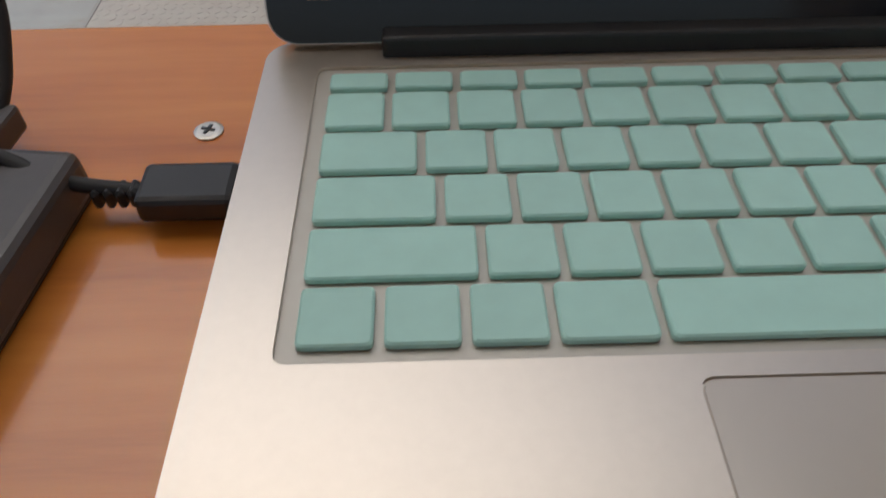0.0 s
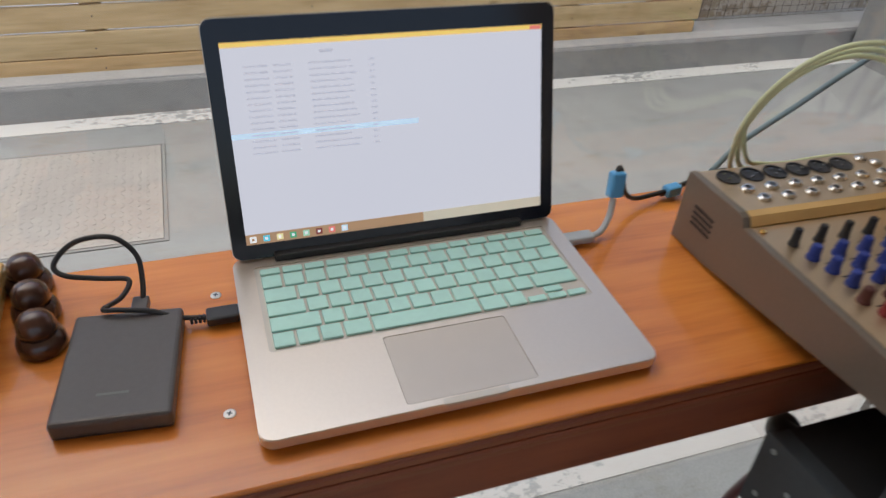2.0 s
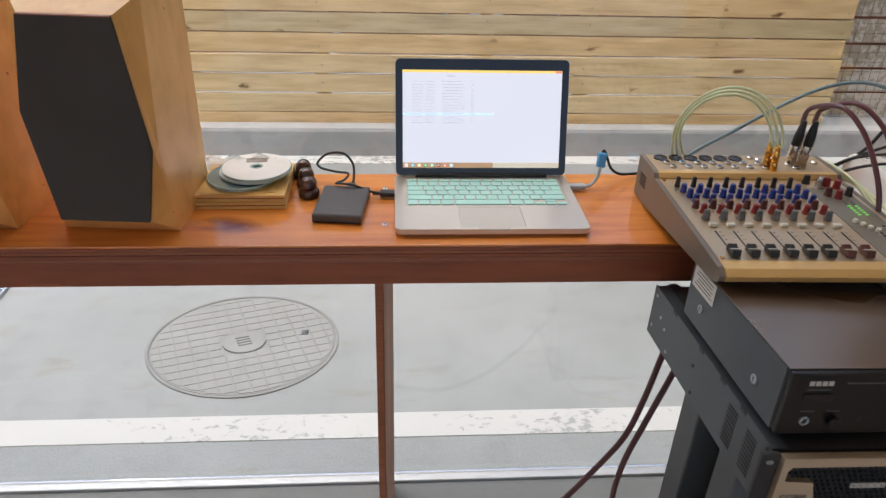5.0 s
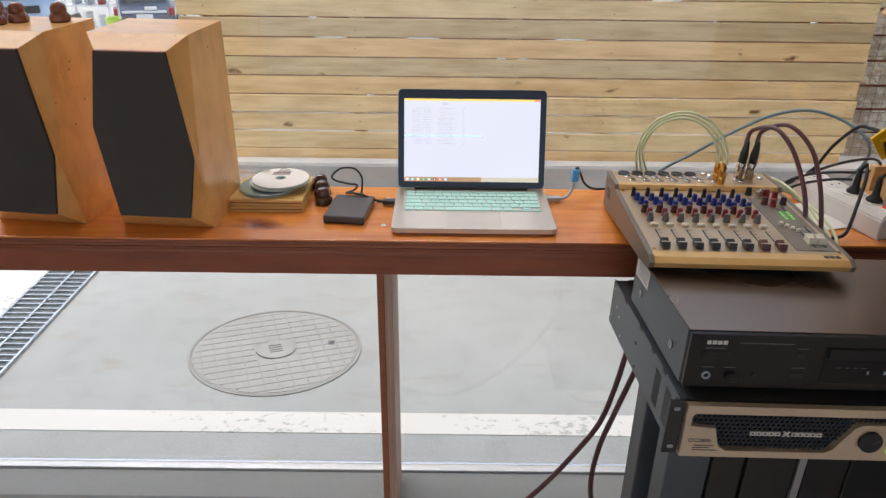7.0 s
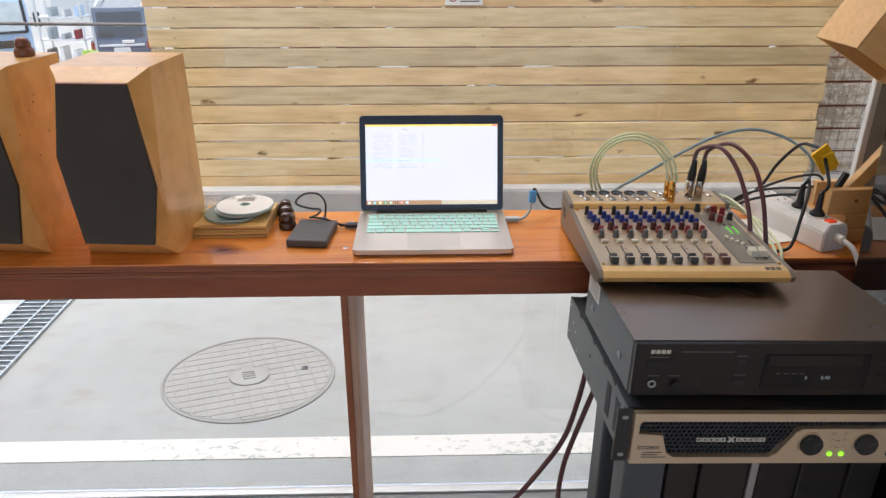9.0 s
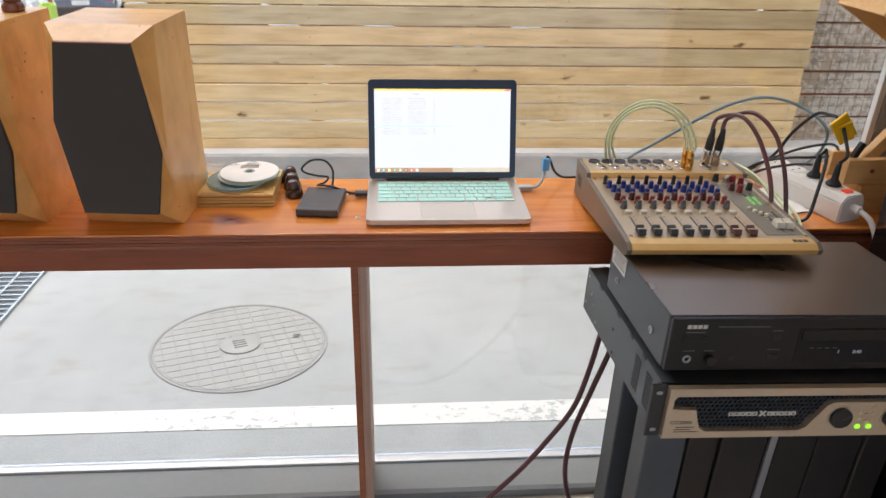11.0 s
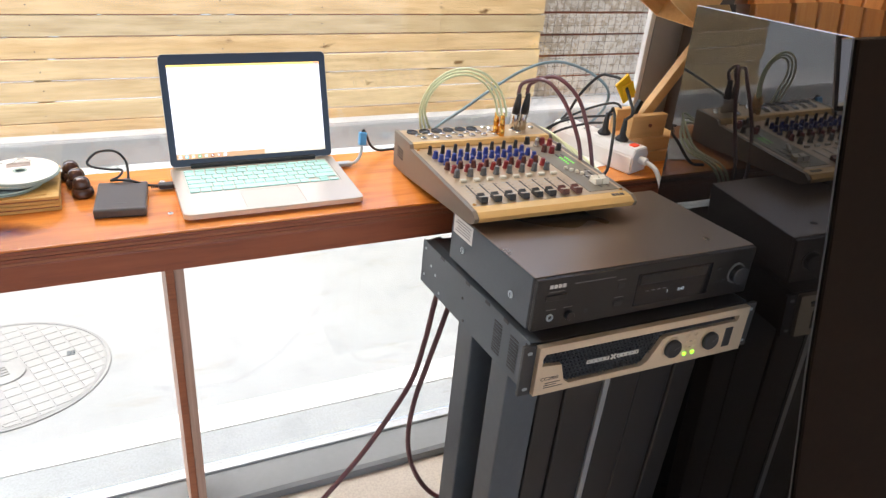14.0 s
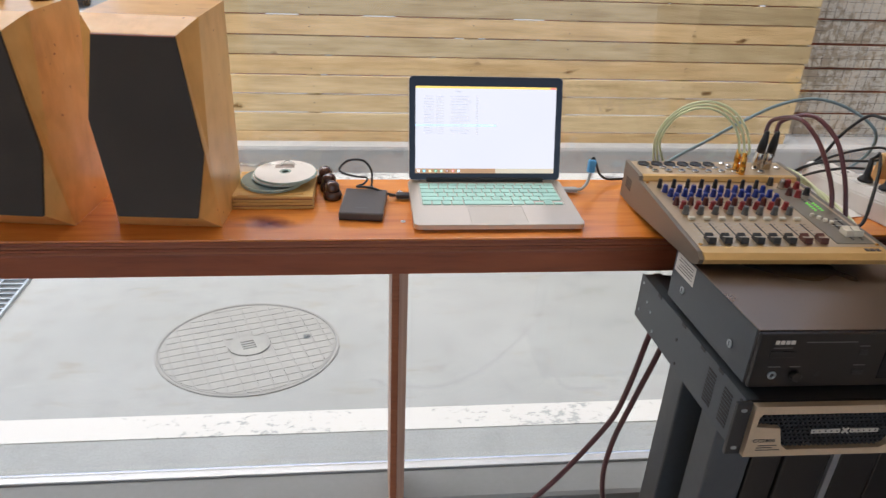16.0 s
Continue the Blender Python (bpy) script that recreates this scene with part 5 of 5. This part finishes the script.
part("handle_tube", tube([(0.05, 0.386, 0.066), (0.05, 0.403, 0.066), (0.06, 0.408, 0.066)], 0.014, 14), M_BLACK, amp, "black rear connector", True)
for x0, x1 in ((0.0, 0.0225), (AW - 0.0225, AW)):
    ear = part("rack_ear", box(x0, x1, -0.004, 0.003, 0.0, AH, 0.0012), M_CASE, amp, "dark rack ear")
    for z in (0.012, AH - 0.012):
        part("slot", extrude_outline(rounded((x0 + x1) / 2 - 0.0045, (x0 + x1) / 2 + 0.0045, z - 0.0028, z + 0.0028, 0.0027), "y", -0.0046, 0.0), M_STEEL, ear)
FX0, FX1 = 0.0235, AW - 0.0235
cut = [(0.036, 0.074), (0.032, 0.068), (0.032, 0.053), (0.068, 0.050), (0.077, 0.020), (0.088, 0.012), (0.232, 0.012), (0.244, 0.018), (0.268, 0.056), (0.278, 0.061), (0.436, 0.062), (0.438, 0.074)]
face = sheet([(FX0, 0.001), (FX1, 0.001), (FX1, AH - 0.001), (FX0, AH - 0.001)], [cut], 0.0, 0.011)
part("fascia", face, M_CHAMP, amp, "champagne metal fascia", m=pose(0, -0.0115, 0, 90))
part("grille_backing", box(0.030, 0.442, -0.0008, 0.003, 0.006, 0.076), M_PIT, amp)
hexes = bmesh.new()
for i in range(56):
    for j in range(9):
        hx, hz = 0.036 + i * 0.0073 + (0.00365 if j % 2 else 0), 0.013 + j * 0.0068
        if (hz > 0.060 and hx < 0.44) or (hz > 0.048 and hx < 0.09) or (0.076 < hx < 0.270 and hz < 0.062):
            if hz < 0.060 and hx > 0.236 + (hz - 0.011) * 0.75:
                continue
            o = [(hx + 0.0040 * math.cos(radians(60 * k + 30)), hz + 0.0040 * math.sin(radians(60 * k + 30))) for k in range(6)]
            q = [(hx + 0.0029 * math.cos(radians(60 * k + 30)), hz + 0.0029 * math.sin(radians(60 * k + 30))) for k in range(6)]
            a, b = [hexes.verts.new((p[0], -0.004, p[1])) for p in o], [hexes.verts.new((p[0], -0.0045, p[1])) for p in q]
            c = [hexes.verts.new((p[0], -0.001, p[1])) for p in q]
            for k in range(6):
                hexes.faces.new((a[k], a[(k + 1) % 6], b[(k + 1) % 6], b[k]))
                hexes.faces.new((b[k], b[(k + 1) % 6], c[(k + 1) % 6], c[k]))
tagged(part("mesh_grille", hexes, M_BLACK, amp, "black honeycomb mesh"), kind="stuff")
for k in range(5):
    for x in (0.122, 0.182):
        part("logo_bar", sheet([(x + 0.0090 * k, 0.0), (x + 0.0078 + 0.0090 * k, 0.0), (x + 0.0078 + 0.0090 * k, 0.0066), (x + 0.0090 * k, 0.0066)], [[(x + 0.0018 + 0.0090 * k, 0.0018), (x + 0.0018 + 0.0090 * k, 0.0048), (x + 0.0060 + 0.0090 * k, 0.0048), (x + 0.0060 + 0.0090 * k, 0.0018)]], 0.0, 0.0016), M_PRINT, amp, m=pose(0, -0.0064, 0.0355, 90))
for a in (45, -45):
    part("logo_cross", box(-0.0065, 0.0065, -0.0062, -0.0046, -0.0014, 0.0014), M_PRINT, amp, m=pose(0.1745, 0, 0.039, 0, a, 0))
lettering("CC2800", 0.0078, amp, M_INK, pose(0.032, -0.0119, 0.029, 90), stretch=1.25)
for k, w in enumerate((0.030, 0.024, 0.036)):
    part("printed_line", box(0.040 if k else 0.042, 0.040 + w, -0.0119, -0.0112, 0.0200 - 0.004 * k, 0.0212 - 0.004 * k), M_INK, amp)
for x in (0.292, 0.376):
    kn = part("level_knob", disc(0.0165, 0.0, 0.009, 30, 0.002), M_BLACK, amp, "black level knob", m=pose(x, -0.0115, 0.036, 90))
    part("pointer", box(-0.0005, 0.0005, 0.000, 0.0125, 0.0088, 0.0093), M_GREYKNOB, kn, m=pose(0, 0, 0, 0, 0, -60))
    part("knob_ring", lathe([(0.0175, -0.001), (0.0200, -0.001), (0.0200, 0.0018), (0.0175, 0.0018), (0.0175, -0.001)], 30), M_CHAMP, kn)
for c in range(2):
    for k in range(4):
        part("status_led", disc(0.0042 if k == 0 else 0.0034, 0.0, 0.0024, 14, 0.0008), M_GREENLED if k == 0 else M_CHAMP, amp, m=pose(0.325 + 0.018 * c, -0.0115, 0.018 + 0.0115 * k, 90))
    part("led_line", box(0.331, 0.337, -0.0118, -0.0112, 0.029 + 0.0115 * c, 0.0298 + 0.0115 * c), M_INK, amp)
sw = part("power_switch", box(0.412, 0.430, -0.0125, -0.008, 0.014, 0.052, 0.001), M_BLACK, amp, "black rocker switch")

# ---------------------------------------------------------------- speaker stand that bears the amplifier
stand = root("equipment_stand", pose(0.0, 0.0, 0.0), "dark grey lacquered stand of upright hollow columns", "stand")
part("top_plate", box(0.03, 0.46, 0.02, 0.33, -0.012, -0.001, 0.002), M_STAND, stand, m=pose(0.414, -0.421, 0.7155, -3.2, 1.9, 1.0))
part("base_plate", box(0.465, 0.955, -0.33, -0.085, 0.0, 0.02, 0.004), M_STAND, stand)
for x, y, w, d, mat in ((0.474, -0.168, 0.056, 0.06, M_STAND), (0.478, -0.300, 0.072, 0.06, M_STAND), (0.556, -0.297, 0.054, 0.06, M_STANDBLACK), (0.614, -0.300, 0.082, 0.05, M_STANDBLACK), (0.716, -0.300, 0.070, 0.05, M_STANDBLACK), (0.790, -0.297, 0.082, 0.06, M_STANDBLACK), (0.876, -0.300, 0.054, 0.05, M_STANDBLACK), (0.86, -0.168, 0.052, 0.06, M_STAND), (0.55, -0.14, 0.30, 0.03, M_STANDBLACK)):
    h = 0.7155 - 0.056 * (y + d + 0.421) - 0.033 * (x + w - 0.414)
    part("column", box(x, x + w, y, y + d, 0.02, h - 0.013, 0.003), mat, stand)
part("silver_trim", box(0.699, 0.711, -0.303, -0.296, 0.02, 0.685), M_ALU, stand)


def speaker_cable(points):
    s = root("speaker_cable", pose(0, 0, 0), "thick maroon speaker cable hanging to the floor", "cable", "speaker cables")
    part("cord", tube(points, 0.0060, 12), M_PURPLECABLE, s, smooth=True)


speaker_cable([(0.487, -0.035, 0.730), (0.486, -0.010, 0.700), (0.484, 0.02, 0.600), (0.470, 0.025, 0.490), (0.447, 0.025, 0.393), (0.400, 0.025, 0.305), (0.330, 0.02, 0.205), (0.240, 0.01, 0.110), (0.14, -0.02, 0.035), (0.04, -0.06, 0.005), (-0.08, -0.10, 0.004)])
speaker_cable([(0.520, -0.035, 0.728), (0.519, -0.010, 0.695), (0.508, 0.01, 0.570), (0.477, 0.01, 0.450), (0.449, 0.01, 0.335), (0.442, 0.01, 0.225), (0.463, 0.008, 0.125), (0.510, 0.0, 0.040), (0.57, -0.02, 0.008), (0.66, -0.03, 0.004)])

# ---------------------------------------------------------------- power strip
strip = root("power_strip", pose(0.914, 0.124, DESK, 0, 0, 18), "white six-way power strip with a red switch", "power strip")
hexo = [(-0.030, 0.0), (0.030, 0.0), (0.031, 0.040), (0.022, 0.056), (-0.022, 0.056), (-0.031, 0.040)]
bm = extrude_outline(hexo, "y", -0.114, 0.114)
bmesh.ops.bevel(bm, geom=bm.edges[:], offset=0.0025, segments=2, affect="EDGES")
part("housing", bm, M_WHITE, strip)
for k in range(4):
    so = part("socket", lathe([(0.0, 0.0565), (0.0185, 0.0565), (0.0205, 0.0575), (0.0215, 0.0570), (0.0215, 0.054)], 26), M_WHITE, strip, m=pose(0, 0.085 - 0.048 * k, 0))
    for sx in (-0.0095, 0.0095):
        part("hole", disc(0.0025, 0.056, 0.0572, 10, at=(sx, 0, 0)), M_PIT, so)
part("switch", box(-0.010, 0.010, -0.101, -0.086, 0.054, 0.0590, 0.0015), M_REDLED, strip, "lit red rocker switch")
part("lead", tube([(0.0, -0.112, 0.030), (0.002, -0.136, 0.028), (0.008, -0.160, 0.010), (0.012, -0.182, -0.05), (0.02, -0.18, -0.2)], 0.0052), M_WHITE, strip, "white mains lead", True)
part("lead_sleeve", disc(0.009, 0.0, 0.020, 16, 0.002), M_WHITE, strip, m=pose(0, -0.113, 0.030, 90))


def mains_plug(y, cord, group="mains plugs"):
    p = root("mains_plug", pose(*(strip.matrix_basis @ Vector((0, y, 0.0578)))), "round black mains plug in the power strip", "plug", group)
    part("body", lathe([(0, 0), (0.0145, 0.0), (0.0150, 0.003), (0.0128, 0.006), (0.0072, 0.012), (0.0060, 0.030), (0.0046, 0.048), (0, 0.049)], 22), M_BLACK, p, smooth=True)
    part("cord", tube([(0, 0, 0.046)] + [tuple(Vector(q) - p.matrix_basis.translation) for q in cord], 0.0034, 10), M_RUBBER, p, smooth=True)


mains_plug(-0.059, [(0.932, 0.050, DESK + 0.125), (0.936, 0.075, DESK + 0.150), (0.938, 0.11, DESK + 0.178), (0.936, 0.15, DESK + 0.178), (0.930, 0.185, DESK + 0.168), (0.905, 0.21, DESK + 0.12), (0.880, 0.225, DESK + 0.06), (0.82, 0.235, DESK + 0.018), (0.76, 0.24, DESK + 0.008)])
mains_plug(-0.011, [(0.915, 0.100, DESK + 0.115), (0.922, 0.105, DESK + 0.118), (0.912, 0.08, DESK + 0.100), (0.885, 0.04, DESK + 0.06), (0.86, 0.01, DESK + 0.015), (0.83, 0.0, DESK + 0.008)])
loops = root("mains_leads", pose(0, 0, 0), "black mains leads looped behind the power strip", "cable")
part("cord", tube([(0.80, 0.225, DESK + 0.010), (0.84, 0.20, DESK + 0.055), (0.89, 0.17, DESK + 0.078), (0.94, 0.14, DESK + 0.090), (0.965, 0.13, DESK + 0.105), (0.955, 0.15, DESK + 0.115), (0.90, 0.19, DESK + 0.085), (0.82, 0.235, DESK + 0.02)], 0.0028, 10), M_RUBBER, loops, smooth=True)
part("cord", tube([(0.79, 0.20, DESK + 0.010), (0.83, 0.16, DESK + 0.055), (0.875, 0.125, DESK + 0.080), (0.905, 0.110, DESK + 0.085)], 0.0028, 10), M_RUBBER, loops, smooth=True)
tag = root("cable_tag", pose(0.943, 0.102, DESK + 0.163, 10, 48, 15), "crumpled yellow tag on a mains lead", "tag")
part("flap", box(-0.031, 0.031, -0.003, 0.003, -0.019, 0.019, 0.002), M_YELLOW, tag)
part("flap", box(-0.020, 0.026, -0.0025, 0.0025, -0.014, 0.013, 0.002), M_YELLOW, tag, m=pose(0.004, -0.006, 0.002, 14, 10, 6))
blue = root("blue_lead", pose(0, 0, 0), "blue-grey lead arching behind the mixer", "cable")
part("cord", tube([(0.54, 0.262, DESK + 0.012), (0.575, 0.266, DESK + 0.045), (0.64, 0.270, DESK + 0.082), (0.71, 0.272, DESK + 0.125), (0.79, 0.274, DESK + 0.165), (0.868, 0.270, DESK + 0.180), (0.935, 0.245, DESK + 0.165), (0.97, 0.20, DESK + 0.135), (0.975, 0.20, DESK + 0.09), (0.95, 0.22, DESK + 0.04), (0.90, 0.24, DESK + 0.010)], 0.0034, 10), M_BLUECABLE, blue, smooth=True)
part("cord", tube([(0.46, 0.240, DESK + 0.006), (0.54, 0.250, DESK + 0.020), (0.60, 0.245, DESK + 0.010), (0.70, 0.240, DESK + 0.006)], 0.0030, 10), M_RUBBER, blue, smooth=True)

# ---------------------------------------------------------------- wooden desk lamp
lamp = root("wooden_lamp", pose(0, 0, 0), "beech desk lamp with folded wooden shade and slanted arm", "lamp")
part("foot_board", box(-0.055, 0.065, -0.075, 0.075, 0.0, 0.026, 0.002), M_LAMPWOOD, lamp, m=pose(1.040, 0.135, DESK, 0, 0, 4))
part("foot_board", box(-0.055, 0.060, -0.070, 0.070, 0.0265, 0.056, 0.002), M_LAMPWOOD, lamp, m=pose(1.040, 0.137, DESK, 0, 0, 4))
part("block", box(-0.052, 0.052, -0.009, 0.009, 0.0565, 0.108, 0.0015), M_LAMPWOOD, lamp, m=pose(1.005, 0.082, DESK, 0, 0, 4))
part("block", box(-0.052, 0.052, -0.009, 0.009, 0.0565, 0.108, 0.0015), M_LAMPWOOD, lamp, m=pose(1.002, 0.135, DESK, 0, 0, 4))
part("knob", disc(0.004, 0, 0.003, 12), M_APRON, lamp, m=pose(1.008, 0.0725, DESK + 0.085, 90, 0, 0))
part("arm", box(-0.012, 0.012, -0.010, 0.010, 0.0, 0.31, 0.0015), M_LAMPWOOD, lamp, m=pose(0.985, 0.108, DESK + 0.058, 0, 35, 0))
part("arm", box(-0.012, 0.012, -0.010, 0.010, 0.0, 0.17, 0.0015), M_LAMPWOOD, lamp, m=pose(1.168, 0.108, DESK + 0.300, 0, -38, 0))
part("clip", box(-0.006, 0.006, -0.006, 0.006, 0.0, 0.035, 0.002), M_BLACK, lamp, m=pose(0.985, 0.108, DESK + 0.100, 0, 22, 0))
# the shade is a box of thin boards, open towards the bench
HX, HY, HZ = 0.090, 0.075, 0.080
shade = part("shade", box(-HX, HX, -HY, HY, HZ - 0.005, HZ, 0.001), M_LAMPWOOD, lamp, "open box shade of thin beech boards", m=pose(1.057, 0.150, 1.260, 0, 31, 0))
for x0, x1, y0, y1 in ((-HX, -HX + 0.005, -HY, HY), (HX - 0.005, HX, -HY, HY), (-HX + 0.0052, HX - 0.0052, -HY, -HY + 0.005), (-HX + 0.0052, HX - 0.0052, HY - 0.005, HY)):
    part("shade_board", box(x0, x1, y0, y1, -HZ, HZ - 0.0052, 0.001), M_LAMPWOOD, shade)
part("bulb", lathe([(0, -0.03), (0.018, -0.02), (0.024, 0.0), (0.018, 0.022), (0.010, 0.04), (0.010, 0.075)], 20), M_WHITE, shade, "unlit white bulb", True)
box_red = root("red_lead", pose(0, 0, 0), "short red lead beside the lamp foot", "cable")
part("cord", tube([(1.06, 0.05, DESK + 0.062), (1.09, 0.04, DESK + 0.072), (1.12, 0.04, DESK + 0.060), (1.17, 0.06, DESK + 0.008)], 0.005), M_REDKNOB, box_red, smooth=True)

# ---------------------------------------------------------------- tall black loudspeaker
tower = root("tower_loudspeaker", pose(0.990, -0.1, 0.0, 0, -2.4, -5), "tall piano-black floor-standing loudspeaker with a sloping front", "loudspeaker")
side_t = [(0.050, 0.0), (0.050, 1.222), (-0.312, 1.246), (-0.380, 0.945), (-0.425, 0.72), (-0.512, 0.35), (-0.60, 0.0)]
part("cabinet", extrude_outline(side_t, "x", 0.004, 0.330), M_PIANO, tower)
# thin paler tubes draw the light caught on the cabinet's bevels
for a, b in ((1, 2), (2, 3), (3, 4), (4, 5)):
    (y0, z0), (y1, z1) = side_t[a], side_t[b]
    part("edge_trim", tube([(0.004, y0, z0), (0.004, (y0 + y1) / 2, (z0 + z1) / 2), (0.004, y1, z1)], 0.0011, 8, 2), M_CHROME if a == 1 else M_CASE, tower)

front = side_t[2:-1] + [(-0.597, 0.012)]
part("front_panel", extrude_outline([(y, z - 0.003) for y, z in front] + [(y - 0.006, z - 0.003) for y, z in reversed(front)], "x", 0.012, 0.322), M_BAFFLE, tower, "dark brown front panel")

# ---------------------------------------------------------------- small flat things on the bench
paper = root("paper_sheet", pose(0.835, 0.115, DESK, 0, 0, 14), "creased white sheet of paper beside the power strip", "paper")
pb = bmesh.new()
grid = [[pb.verts.new((-0.05 + 0.02 * i, -0.065 + 0.026 * j, 0.0008 + 0.0022 * abs(math.sin(i * 1.3 + j * 0.9)))) for j in range(6)] for i in range(6)]
for i in range(5):
    for j in range(5):
        pb.faces.new((grid[i][j], grid[i + 1][j], grid[i + 1][j + 1], grid[i][j + 1]))
sheet_part = part("sheet", pb, M_WHITE, paper)
sol = sheet_part.modifiers.new("thickness", "SOLIDIFY")
sol.thickness = 0.0004
M_FILM, film_nodes, film_links, film_shader = base("clear_film", 0.25)
film_shader.inputs["Base Color"].default_value = (0.85, 0.87, 0.88, 1)
film_shader.inputs["Alpha"].default_value = 0.35
film = root("plastic_sleeve", pose(-0.300, 0.232, DESK + 0.0262, 0, 0, 4), "crumpled clear plastic sleeve behind the discs", "sleeve")
fb = bmesh.new()
rows = [[fb.verts.new((-0.045 + 0.010 * i, 0.016 * math.sin(j * 0.9) + 0.003 * math.sin(i * 2.1 + j), 0.024 * j / 5 * (1 + 0.25 * math.sin(i * 1.4)))) for j in range(6)] for i in range(14)]
for i in range(13):
    for j in range(5):
        fb.faces.new((rows[i][j], rows[i + 1][j], rows[i + 1][j + 1], rows[i][j + 1]))
film_part = part("film", fb, M_FILM, film, smooth=True)
sol = film_part.modifiers.new("thickness", "SOLIDIFY")
sol.thickness = 0.0006
